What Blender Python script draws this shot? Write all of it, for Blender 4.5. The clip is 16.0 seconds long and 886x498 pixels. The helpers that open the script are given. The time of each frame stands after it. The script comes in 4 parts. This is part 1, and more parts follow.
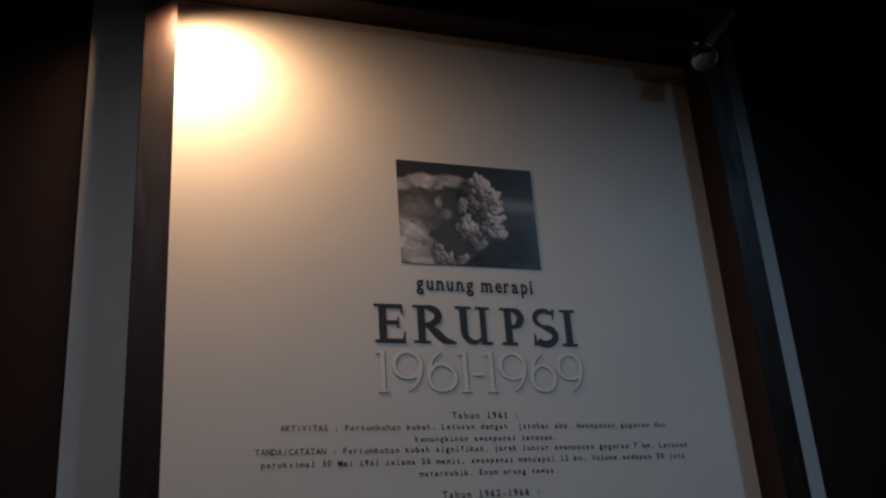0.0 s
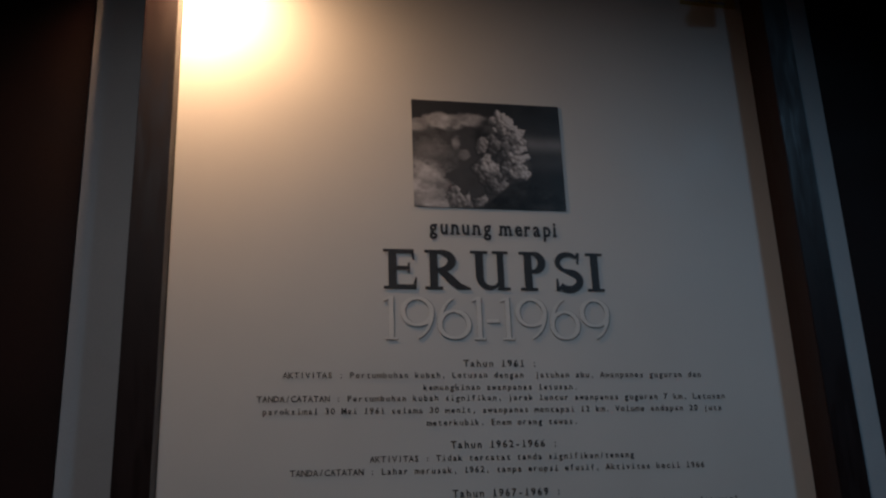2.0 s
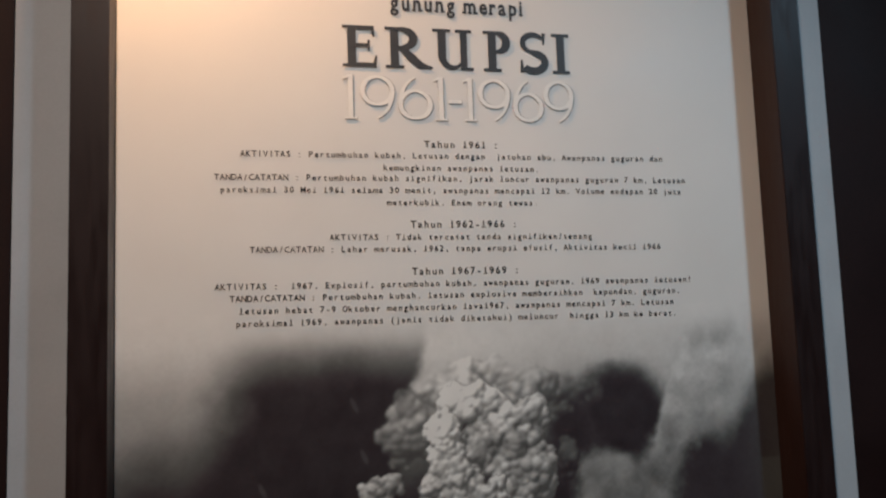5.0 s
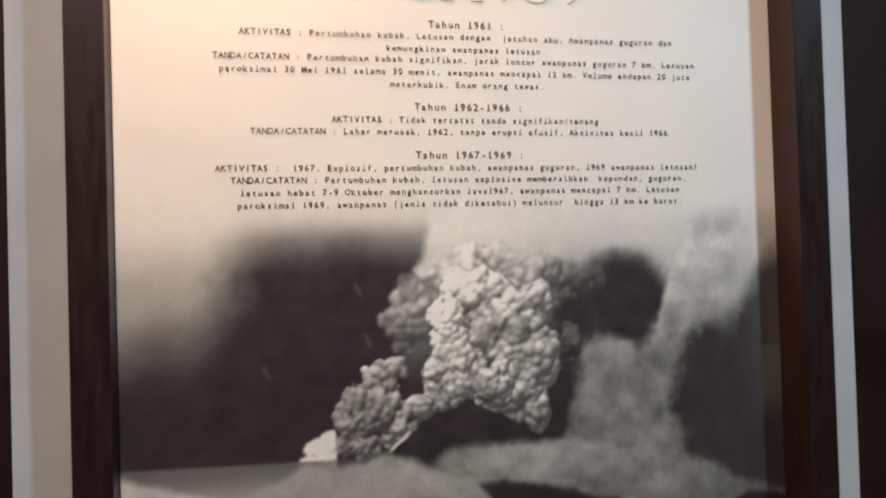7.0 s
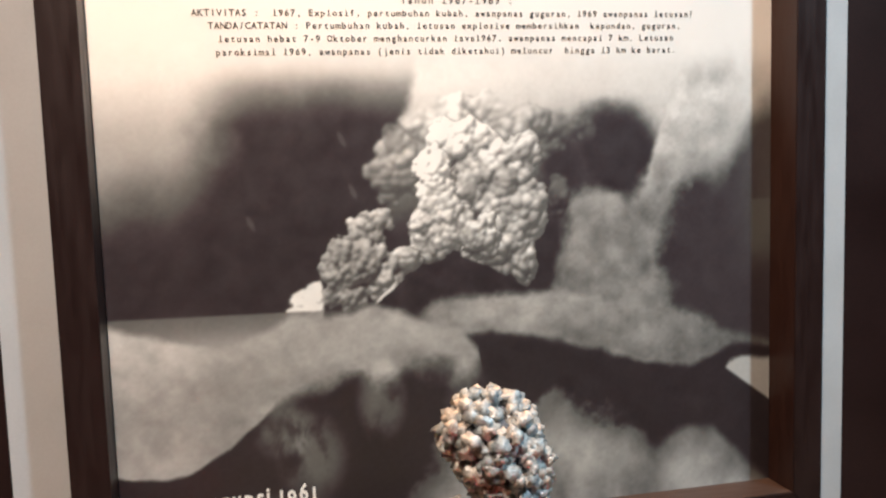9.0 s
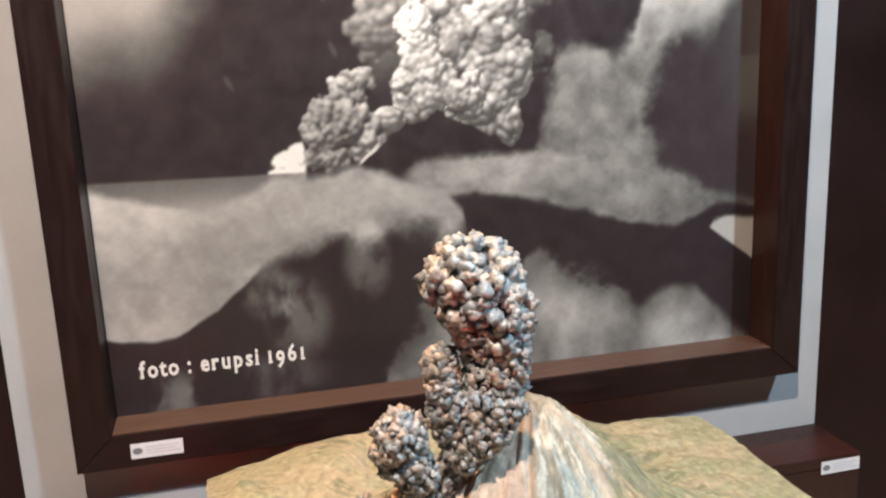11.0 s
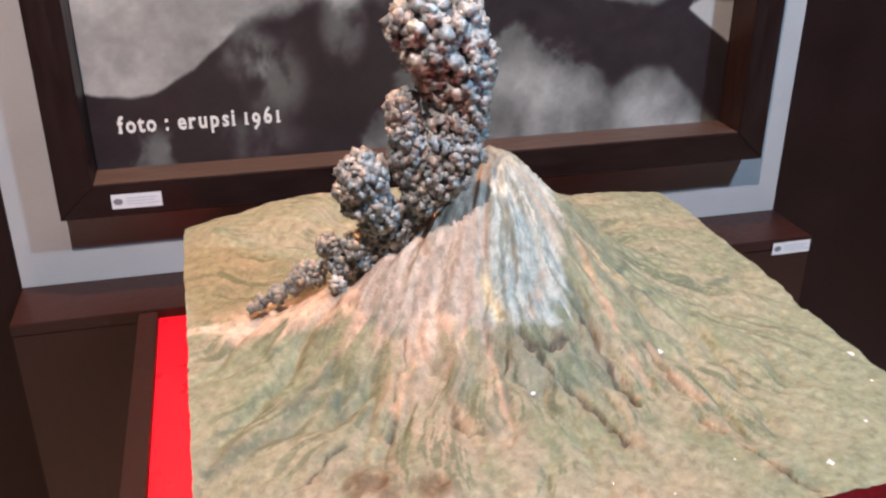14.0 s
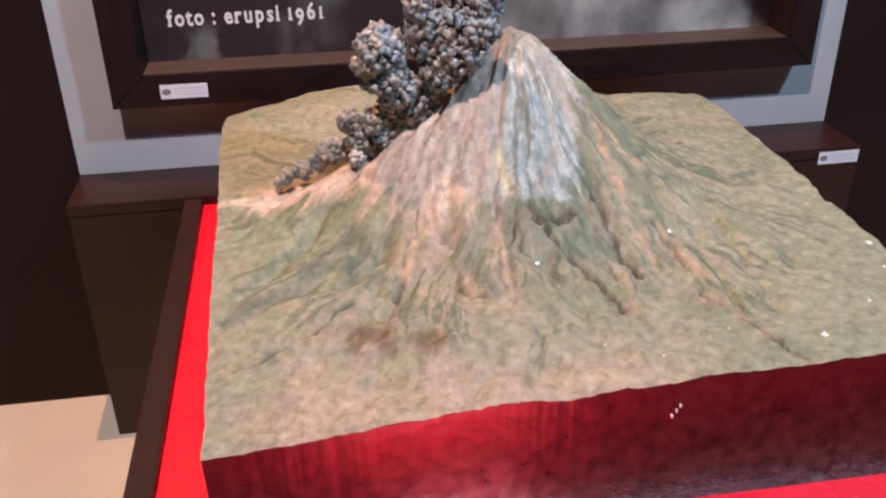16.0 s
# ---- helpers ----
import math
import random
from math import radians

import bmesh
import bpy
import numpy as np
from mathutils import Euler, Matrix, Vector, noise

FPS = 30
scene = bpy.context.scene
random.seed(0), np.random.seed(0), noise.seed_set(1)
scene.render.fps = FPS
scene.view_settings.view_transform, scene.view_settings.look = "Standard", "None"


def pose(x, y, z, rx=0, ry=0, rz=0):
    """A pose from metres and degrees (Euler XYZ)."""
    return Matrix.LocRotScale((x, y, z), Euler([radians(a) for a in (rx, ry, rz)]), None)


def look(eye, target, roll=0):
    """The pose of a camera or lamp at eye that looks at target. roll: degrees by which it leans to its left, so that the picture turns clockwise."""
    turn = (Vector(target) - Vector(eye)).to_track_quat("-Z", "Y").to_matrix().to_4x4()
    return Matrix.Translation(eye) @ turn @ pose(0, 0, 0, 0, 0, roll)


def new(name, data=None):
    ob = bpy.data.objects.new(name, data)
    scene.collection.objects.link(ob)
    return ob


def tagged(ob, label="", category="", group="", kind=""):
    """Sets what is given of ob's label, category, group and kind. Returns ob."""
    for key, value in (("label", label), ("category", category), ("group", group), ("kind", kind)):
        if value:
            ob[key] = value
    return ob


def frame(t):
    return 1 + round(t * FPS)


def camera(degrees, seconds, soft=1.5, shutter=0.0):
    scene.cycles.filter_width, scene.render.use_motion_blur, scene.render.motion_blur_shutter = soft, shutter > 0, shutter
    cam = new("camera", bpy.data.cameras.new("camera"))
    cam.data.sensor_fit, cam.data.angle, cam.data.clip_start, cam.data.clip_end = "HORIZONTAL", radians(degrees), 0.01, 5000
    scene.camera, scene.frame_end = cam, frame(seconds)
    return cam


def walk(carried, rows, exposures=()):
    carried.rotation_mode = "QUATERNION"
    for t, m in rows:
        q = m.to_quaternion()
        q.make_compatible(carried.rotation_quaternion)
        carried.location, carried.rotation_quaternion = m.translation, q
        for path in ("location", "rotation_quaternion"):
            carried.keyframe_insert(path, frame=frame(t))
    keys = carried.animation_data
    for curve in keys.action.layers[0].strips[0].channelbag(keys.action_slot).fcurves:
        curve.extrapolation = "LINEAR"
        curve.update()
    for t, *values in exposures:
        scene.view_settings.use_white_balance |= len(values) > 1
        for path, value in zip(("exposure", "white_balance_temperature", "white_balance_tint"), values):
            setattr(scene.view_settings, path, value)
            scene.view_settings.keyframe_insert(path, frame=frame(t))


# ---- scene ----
cam = camera(51.5, 16.0, soft=2.3)
PATH = [
    (0, (-0.647, -1.573, 1.463), (0.008, 0.183, 2.16), -4.2),
    (0.5, (-0.536, -1.567, 1.478), (-0.04, 0.222, 2.221), -1.2),
    (1, (-0.464, -1.56, 1.478), (-0.015, 0.254, 2.19), -2.5),
    (1.5, (-0.431, -1.563, 1.475), (-0.031, 0.282, 2.135), -2.3),
    (2, (-0.411, -1.565, 1.462), (-0.035, 0.302, 2.072), -2.2),
    (2.5, (-0.397, -1.561, 1.455), (-0.004, 0.323, 1.997), -2.1),
    (3, (-0.403, -1.544, 1.429), (-0.012, 0.357, 1.914), -2.4),
    (3.5, (-0.393, -1.547, 1.429), (-0.027, 0.38, 1.821), -2.4),
    (4, (-0.395, -1.541, 1.421), (-0.002, 0.394, 1.741), -1.7),
    (4.5, (-0.384, -1.539, 1.409), (0.037, 0.398, 1.68), -1.8),
    (7, (-0.404, -1.505, 1.348), (0.05, 0.442, 1.392), -1.7),
    (7.5, (-0.385, -1.507, 1.318), (0.056, 0.443, 1.32), -1.9),
    (8, (-0.386, -1.504, 1.303), (0.049, 0.448, 1.25), -1.9),
    (8.5, (-0.381, -1.495, 1.301), (0.065, 0.449, 1.155), -1.6),
    (9, (-0.384, -1.489, 1.295), (0.067, 0.448, 1.084), -1.8),
    (9.5, (-0.384, -1.484, 1.289), (0.108, 0.434, 1.009), -1.7),
    (11.8, (-0.369, -1.486, 1.239), (0.07, 0.382, 0.677), -2.5),
    (12, (-0.366, -1.488, 1.236), (0.073, 0.371, 0.645), -2.4),
    (12.5, (-0.357, -1.493, 1.229), (0.082, 0.34, 0.56), -2.1),
    (13, (-0.36, -1.499, 1.222), (0.058, 0.315, 0.49), -2.0),
    (13.5, (-0.366, -1.518, 1.213), (0.06, 0.261, 0.404), -0.6),
    (14, (-0.362, -1.55, 1.203), (0.074, 0.207, 0.352), -0.0),
    (14.5, (-0.367, -1.587, 1.196), (0.071, 0.151, 0.31), 0.7),
    (15, (-0.366, -1.622, 1.183), (0.018, 0.128, 0.296), 0.7),
    (15.5, (-0.348, -1.632, 1.162), (0.009, 0.108, 0.243), 0.3),
    (16, (-0.301, -1.628, 1.147), (-0.044, 0.106, 0.184), -0.9),
]
EXPOSURES = [(0, -0.36, 5280, 10), (0.5, -0.5, 5280, 10), (2.0, -0.55, 5280, 10), (3.0, 0.28, 5450, 10), (3.5, 0.55, 5650, 10), (4.5, 1.2, 6000, 12), (7.0, 2.36, 6500, 14), (8.0, 2.58, 6600, 15), (8.5, 2.68, 6700, 15), (9.0, 3.05, 6700, 15), (9.5, 3.28, 6700, 15), (12.0, 3.30, 6350, 18), (14.0, 3.12, 6000, 22), (15.5, 3.07, 5950, 26), (16.0, 2.86, 5950, 28)]
walk(cam, [(t, look(eye, target, roll)) for t, eye, target, roll in PATH], EXPOSURES)

# ---- light: a dim museum hall, two ceiling spots, one small warm lamp over the poster, one added front spot ----
world = bpy.data.worlds.new("hall_air")
scene.world = world
world.use_nodes = True
world.node_tree.nodes["Background"].inputs[0].default_value = (0.55, 0.62, 0.7, 1)
world.node_tree.nodes["Background"].inputs[1].default_value = 0.022


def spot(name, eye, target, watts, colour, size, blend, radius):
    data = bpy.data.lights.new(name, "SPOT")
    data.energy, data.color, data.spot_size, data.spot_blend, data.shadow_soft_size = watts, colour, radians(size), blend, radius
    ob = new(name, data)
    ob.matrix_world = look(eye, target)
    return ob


spot("ceiling_spot_warm", (-0.63, -1.75, 3.05), (-0.12, -0.35, 0.95), 37, (1.0, 0.84, 0.69), 86, 1.0, 0.03)
spot("ceiling_spot_cool", (1.5, -1.8, 3.05), (0.0, -0.28, 0.89), 34, (0.56, 0.84, 1.0), 72, 1.0, 0.10)
# unseen narrow spot, added to make the red sheet and the sides glow
spot("added_front_spot", (-0.2, -1.9, 3.1), (-0.19, -1.10, 0.465), 520, (1.0, 0.80, 0.76), 7.2, 1.0, 0.02)
spot("picture_lamp_light", (-0.553, -0.118, 2.505), (-0.47, 0.02, 2.26), 19, (1.0, 0.52, 0.22), 165, 1.0, 0.012)


# ---- helpers of this scene ----
def value_noise(x, y, seed):
    xi, yi = np.floor(x).astype(np.int64), np.floor(y).astype(np.int64)
    fx, fy = x - xi, y - yi
    fx, fy = fx * fx * (3 - 2 * fx), fy * fy * (3 - 2 * fy)

    def lattice(a, b):
        n = (a * 374761393 + b * 668265263 + seed * 974711) & 0x7FFFFFFF
        n = ((n ^ (n >> 13)) * 1274126177) & 0x7FFFFFFF
        n = ((n ^ (n >> 16)) * 1911520717) & 0x7FFFFFFF
        return (n & 0xFFFF) / 65535.0

    a, b, c, d = lattice(xi, yi), lattice(xi + 1, yi), lattice(xi, yi + 1), lattice(xi + 1, yi + 1)
    return (a * (1 - fx) + b * fx) * (1 - fy) + (c * (1 - fx) + d * fx) * fy


def fbm(x, y, scale, seed, octaves=5, gain=0.55):
    total, weight, norm = 0.0, 1.0, 0.0
    for k in range(octaves):
        total = total + weight * value_noise(x / scale + 17.3 * k, y / scale + 9.1 * k, seed + k)
        norm += weight
        weight *= gain
        scale *= 0.5
    return total / norm


def ease(a, b, x):
    t = np.clip((x - a) / (b - a), 0, 1)
    return t * t * (3 - 2 * t)


def linear(v):
    v = np.clip(v, 0, 1)
    return np.where(v <= 0.04045, v / 12.92, ((v + 0.055) / 1.055) ** 2.4)


def mesh_from(name, verts, faces, material, smooth=False):
    me = bpy.data.meshes.new(name)
    me.from_pydata(verts, [], faces)
    me.materials.append(material)
    if smooth:
        me.polygons.foreach_set("use_smooth", [True] * len(me.polygons))
    me.update()
    return me


def part(name, bm, material, parent=None, label="", smooth=False):
    me = bpy.data.meshes.new(name)
    bm.to_mesh(me)
    bm.free()
    me.materials.append(material)
    if smooth:
        me.polygons.foreach_set("use_smooth", [True] * len(me.polygons))
    ob = new(name, me)
    if parent:
        ob.parent = parent
    return tagged(ob, label)


def put(name, me, parent, label=""):
    ob = new(name, me)
    ob.parent = parent
    return tagged(ob, label)


def slab(x0, x1, y0, y1, z0, z1, bevel=0.0, bm=None):
    made = bm or bmesh.new()
    c = bmesh.ops.create_cube(made, size=1)["verts"]
    for v in c:
        v.co = ((x0 + x1) / 2 + v.co.x * (x1 - x0), (y0 + y1) / 2 + v.co.y * (y1 - y0), (z0 + z1) / 2 + v.co.z * (z1 - z0))
    if bevel:
        bmesh.ops.bevel(made, geom=list({e for v in c for e in v.link_edges}), offset=bevel, segments=2, affect="EDGES")
    return made


def tube(points, radius, sides=14, bm=None, caps=True):
    made = bm or bmesh.new()
    rings = []
    for k, p in enumerate(points):
        r = radius[k] if isinstance(radius, (list, tuple)) else radius
        a, b = Vector(points[max(k - 1, 0)]), Vector(points[min(k + 1, len(points) - 1)])
        q = (b - a).to_track_quat("Z", "Y")
        rings.append([made.verts.new(Vector(p) + q @ Vector((r * math.cos(2 * math.pi * s / sides), r * math.sin(2 * math.pi * s / sides), 0))) for s in range(sides)])
    for u, v in zip(rings, rings[1:]):
        for s in range(sides):
            made.faces.new((u[s], u[(s + 1) % sides], v[(s + 1) % sides], v[s]))
    if caps:
        made.faces.new(rings[0][::-1])
        made.faces.new(rings[-1])
    return made


def empty(name, x, y, z):
    ob = new(name)
    ob.empty_display_size = 0.05
    ob.location = (0, 0, 0)
    return ob


# ---- materials ----
def material(name, base, rough=0.5, metal=0.0, var=0.25, scale=30.0, stretch=(1, 1, 1), bump=0.1, fine=400.0, attribute="", spec=0.5, coat=0.0):
    """Base colour with grain at two scales, a little relief and uneven gloss."""
    m = bpy.data.materials.new(name)
    m.use_nodes = True
    nt = m.node_tree
    n, l = nt.nodes, nt.links
    bsdf = n["Principled BSDF"]
    bsdf.inputs["Metallic"].default_value = metal
    bsdf.inputs["Specular IOR Level"].default_value = spec
    bsdf.inputs["Coat Weight"].default_value = coat
    bsdf.inputs["Coat Roughness"].default_value = 0.15
    co = n.new("ShaderNodeTexCoord")
    mp = n.new("ShaderNodeMapping")
    mp.inputs["Scale"].default_value = stretch
    l.new(co.outputs["Object"], mp.inputs["Vector"])
    big, small = n.new("ShaderNodeTexNoise"), n.new("ShaderNodeTexNoise")
    big.inputs["Scale"].default_value, big.inputs["Detail"].default_value = scale, 6
    small.inputs["Scale"].default_value, small.inputs["Detail"].default_value = fine, 3
    l.new(mp.outputs[0], big.inputs["Vector"])
    l.new(mp.outputs[0], small.inputs["Vector"])
    add = n.new("ShaderNodeMath")
    add.operation = "MULTIPLY_ADD"
    l.new(small.outputs["Fac"], add.inputs[0])
    add.inputs[1].default_value = 0.5
    l.new(big.outputs["Fac"], add.inputs[2])
    ramp = n.new("ShaderNodeMapRange")
    ramp.inputs["From Min"].default_value, ramp.inputs["From Max"].default_value = 0.4, 1.1
    ramp.inputs["To Min"].default_value, ramp.inputs["To Max"].default_value = 1 - var, 1 + var
    l.new(add.outputs[0], ramp.inputs["Value"])
    mul = n.new("ShaderNodeMix")
    mul.data_type, mul.blend_type = "RGBA", "MULTIPLY"
    mul.inputs["Factor"].default_value = 1
    if attribute:
        at = n.new("ShaderNodeAttribute")
        at.attribute_name = attribute
        l.new(at.outputs["Color"], mul.inputs["A"])
    else:
        mul.inputs["A"].default_value = (*base, 1)
    l.new(ramp.outputs[0], mul.inputs["B"])
    l.new(mul.outputs["Result"], bsdf.inputs["Base Color"])
    rr = n.new("ShaderNodeMapRange")
    rr.inputs["From Min"].default_value, rr.inputs["From Max"].default_value = 0.3, 0.7
    rr.inputs["To Min"].default_value, rr.inputs["To Max"].default_value = rough * 0.8, min(1, rough * 1.2)
    l.new(big.outputs["Fac"], rr.inputs["Value"])
    l.new(rr.outputs[0], bsdf.inputs["Roughness"])
    if bump:
        bp = n.new("ShaderNodeBump")
        bp.inputs["Strength"].default_value, bp.inputs["Distance"].default_value = bump, 0.002
        l.new(add.outputs[0], bp.inputs["Height"])
        l.new(bp.outputs[0], bsdf.inputs["Normal"])
    return m


def vary_by_island(m, amount):
    """Each clump takes its own shade."""
    n, l = m.node_tree.nodes, m.node_tree.links
    mul = next(k for k in n if k.type == "MIX")
    bsdf = n["Principled BSDF"]
    geo, info = n.new("ShaderNodeNewGeometry"), n.new("ShaderNodeObjectInfo")
    s = n.new("ShaderNodeMath")
    s.operation = "ADD"
    l.new(geo.outputs["Random Per Island"], s.inputs[0])
    l.new(info.outputs["Random"], s.inputs[1])
    r = n.new("ShaderNodeMapRange")
    r.inputs["From Max"].default_value = 2.0
    r.inputs["To Min"].default_value, r.inputs["To Max"].default_value = 1 - amount, 1 + amount
    l.new(s.outputs[0], r.inputs["Value"])
    out = n.new("ShaderNodeMix")
    out.data_type, out.blend_type = "RGBA", "MULTIPLY"
    out.inputs["Factor"].default_value = 1
    hue = n.new("ShaderNodeMath")
    hue.operation = "FRACT"
    seven = n.new("ShaderNodeMath")
    seven.operation = "MULTIPLY"
    seven.inputs[1].default_value = 7.31
    l.new(s.outputs[0], seven.inputs[0])
    l.new(seven.outputs[0], hue.inputs[0])
    paint = n.new("ShaderNodeValToRGB")
    paint.color_ramp.elements[0].color, paint.color_ramp.elements[1].color = (0.29, 0.325, 0.34, 1), (0.50, 0.43, 0.37, 1)
    paint.color_ramp.elements[0].position, paint.color_ramp.elements[1].position = 0.25, 1.0
    l.new(hue.outputs[0], paint.inputs[0])
    l.new(paint.outputs[0], mul.inputs["A"])
    l.new(mul.outputs["Result"], out.inputs["A"])
    l.new(r.outputs[0], out.inputs["B"])
    l.new(out.outputs["Result"], bsdf.inputs["Base Color"])


paper = material("poster_paper", (0.70, 0.695, 0.665), 0.5, var=0.05, scale=5, bump=0.02, fine=900)
photo_print = material("photo_print", (1, 1, 1), 0.42, var=0.06, scale=25, bump=0.02, fine=1500, attribute="print")
ink = material("black_ink", (0.03, 0.03, 0.032), 0.5, var=0.3, scale=60, bump=0)
ink_grey = material("grey_ink", (0.33, 0.32, 0.30), 0.5, var=0.2, scale=60, bump=0)
ink_white = material("white_ink", (0.80, 0.79, 0.75), 0.5, var=0.06, scale=60, bump=0)
caption_white = material("caption_white", (0.78, 0.76, 0.72), 0.5, var=0.08, scale=60, bump=0)
walnut = material("dark_stained_wood", (0.017, 0.0078, 0.0070), 0.45, spec=0.28, var=0.28, scale=14, stretch=(1, 6, 6), bump=0.12, fine=160)
walnut_upright = material("dark_stained_wood_upright", (0.017, 0.0078, 0.0070), 0.45, spec=0.28, var=0.28, scale=14, stretch=(6, 6, 1), bump=0.12, fine=160)
plinth_wood = material("red_brown_stained_wood", (0.030, 0.0098, 0.0074), 0.42, spec=0.35, var=0.35, scale=12, stretch=(6, 6, 1), bump=0.12, fine=160)
wall_dark = material("dark_brown_wall", (0.017, 0.0066, 0.0058), 0.6, spec=0.2, var=0.4, scale=4, bump=0.08, fine=220)
panel_grey = material("grey_painted_board", (0.46, 0.47, 0.48), 0.6, var=0.08, scale=9, bump=0.05, fine=300)
floor_cream = material("cream_floor", (0.74, 0.67, 0.57), 0.35, var=0.1, scale=5, bump=0.03, fine=200)
ceiling_black = material("black_ceiling", (0.02, 0.02, 0.02), 0.8, var=0.3, scale=4)
hall_wall = material("hall_wall", (0.06, 0.06, 0.065), 0.8, var=0.2, scale=3)
red_sheet = material("red_acrylic", (0.82, 0.010, 0.026), 0.28, var=0.10, scale=10, bump=0.03, fine=300)
model_paint = material("painted_plaster", (1, 1, 1), 0.8, var=0.26, scale=90, bump=0.9, fine=330, attribute="print")
model_side = material("black_gloss_side", (0.070, 0.009, 0.010), 0.34, var=0.6, scale=70, bump=0.6, fine=520, spec=0.7, coat=0.15)
ash = material("grey_painted_clumps", (0.46, 0.46, 0.465), 0.34, metal=0.12, var=0.6, scale=170, bump=0.9, fine=450)
vary_by_island(ash, 0.30)
# paler brown: overhead light on the bottom rail put into the colour
lit_rail_brown = material("lit_rail_top_wood", (0.055, 0.034, 0.027), 0.5, var=0.3, scale=14, stretch=(1, 6, 6), bump=0.1, fine=160)
# dark core: shade of the gaps between clumps put into its colour
ash_core = material("gap_shade_core", (0.08, 0.08, 0.09), 0.6, var=0.4, scale=120, bump=0.4, fine=500)
satin = material("satin_grey_metal", (0.62, 0.66, 0.68), 0.4, metal=0.3, var=0.15, scale=60, bump=0.03)
steel = material("brushed_steel", (0.60, 0.62, 0.63), 0.42, metal=1.0, var=0.15, scale=60, bump=0.03)
lamp_black = material("lamp_black_plastic", (0.03, 0.03, 0.03), 0.4, var=0.2, scale=60)
lamp_face = material("lamp_glass_face", (0.72, 0.66, 0.60), 0.2, var=0.2, scale=90)
sticker_white = material("sticker_paper", (0.76, 0.77, 0.80), 0.4, var=0.05, scale=60, bump=0)
sticker_grey = material("sticker_grey_print", (0.58, 0.60, 0.64), 0.5, var=0.1, scale=60, bump=0)
sticker_dark = material("sticker_dark_print", (0.20, 0.21, 0.23), 0.5, var=0.1, scale=60, bump=0)
label_yellow = material("yellowed_paper", (0.42, 0.36, 0.13), 0.5, var=0.12, scale=40, bump=0)
chip_white = material("bare_white_plaster", (0.75, 0.74, 0.70), 0.7, var=0.1, scale=60)
bulb_glow = bpy.data.materials.new("lit_bulb")
bulb_glow.use_nodes = True
bulb_glow.node_tree.nodes["Principled BSDF"].inputs["Emission Color"].default_value = (1, 0.72, 0.38, 1)
bulb_glow.node_tree.nodes["Principled BSDF"].inputs["Emission Strength"].default_value = 20

# ---- the hall ----
FLOOR = -0.02
tagged(part("floor", slab(-3, 3, -4, 0.012, FLOOR - 0.1, FLOOR), floor_cream), "cream polished museum floor", "floor", kind="structure")
tagged(part("wall_north", slab(-3, 3, 0.012, 0.15, FLOOR, 3.3), wall_dark), "dark brown painted display wall behind the poster", "wall", kind="structure")
tagged(part("wall_south", slab(-3, 3, -4.15, -4, FLOOR, 3.3), hall_wall), "dim grey hall wall", "wall", kind="structure")
tagged(part("wall_west", slab(-3.15, -3, -4, 0.012, FLOOR, 3.3), hall_wall), "dim grey hall wall", "wall", kind="structure")
tagged(part("wall_east", slab(3, 3.15, -4, 0.012, FLOOR, 3.3), hall_wall), "dim grey hall wall", "wall", kind="structure")
tagged(part("ceiling", slab(-3, 3, -4, 0.012, 3.3, 3.4), ceiling_black), "black hall ceiling", "ceiling", kind="structure")

# wall face flush with the grey board, on both sides and above it
bm = slab(-3, -0.727, -0.02, 0.011, FLOOR, 3.3)
slab(0.717, 3, -0.02, 0.011, FLOOR, 3.3, bm=bm)
slab(-0.727, 0.717, -0.02, 0.011, 2.76, 3.3, bm=bm)
tagged(part("wall_cladding", bm, wall_dark), "dark brown boards cladding the display wall", "wall", kind="structure")

# grey board with the opening of the poster
def board_with_hole(x0, x1, z0, z1, hx0, hx1, hz0, hz1, y0, y1):
    made = bmesh.new()
    loops = []
    for y in (y0, y1):
        for a, c, d, e in ((x0, x1, z0, z1), (hx0, hx1, hz0, hz1)):
            loops.append([made.verts.new(p) for p in ((a, y, d), (c, y, d), (c, y, e), (a, y, e))])
    fo, fi, bo, bi = loops
    for k in range(4):
        n = (k + 1) % 4
        made.faces.new((fo[k], fo[n], fi[n], fi[k]))
        made.faces.new((bo[n], bo[k], bi[k], bi[n]))
        made.faces.new((fo[n], fo[k], bo[k], bo[n]))
        made.faces.new((fi[k], fi[n], bi[n], bi[k]))
    return made


bm = board_with_hole(-0.725, 0.715, 0.473, 2.758, -0.606, 0.606, 0.636, 2.61, -0.022, 0.011)
tagged(part("backing_panel", bm, panel_grey), "pale grey painted board behind the poster frame", "panel", kind="structure")

# ledge box below it
ledge = empty("ledge_box", 0, 0, 0)
tagged(ledge, "dark stained wooden ledge box under the poster", "ledge")
part("body", slab(-0.724, 0.716, -0.155, -0.024, FLOOR, 0.452, 0.001), plinth_wood, ledge)
part("top_board", slab(-0.725, 0.717, -0.157, -0.0225, 0.4525, 0.473, 0.0015), plinth_wood, ledge)

# ---- poster frame ----
IN_X, OUT_X, IN_B, IN_T, FRONT = 0.577, 0.634, 0.664, 2.582, -0.076
picture_frame = empty("box_frame", 0, 0, 0)
tagged(picture_frame, "deep dark brown wooden box frame round a poster", "frame")


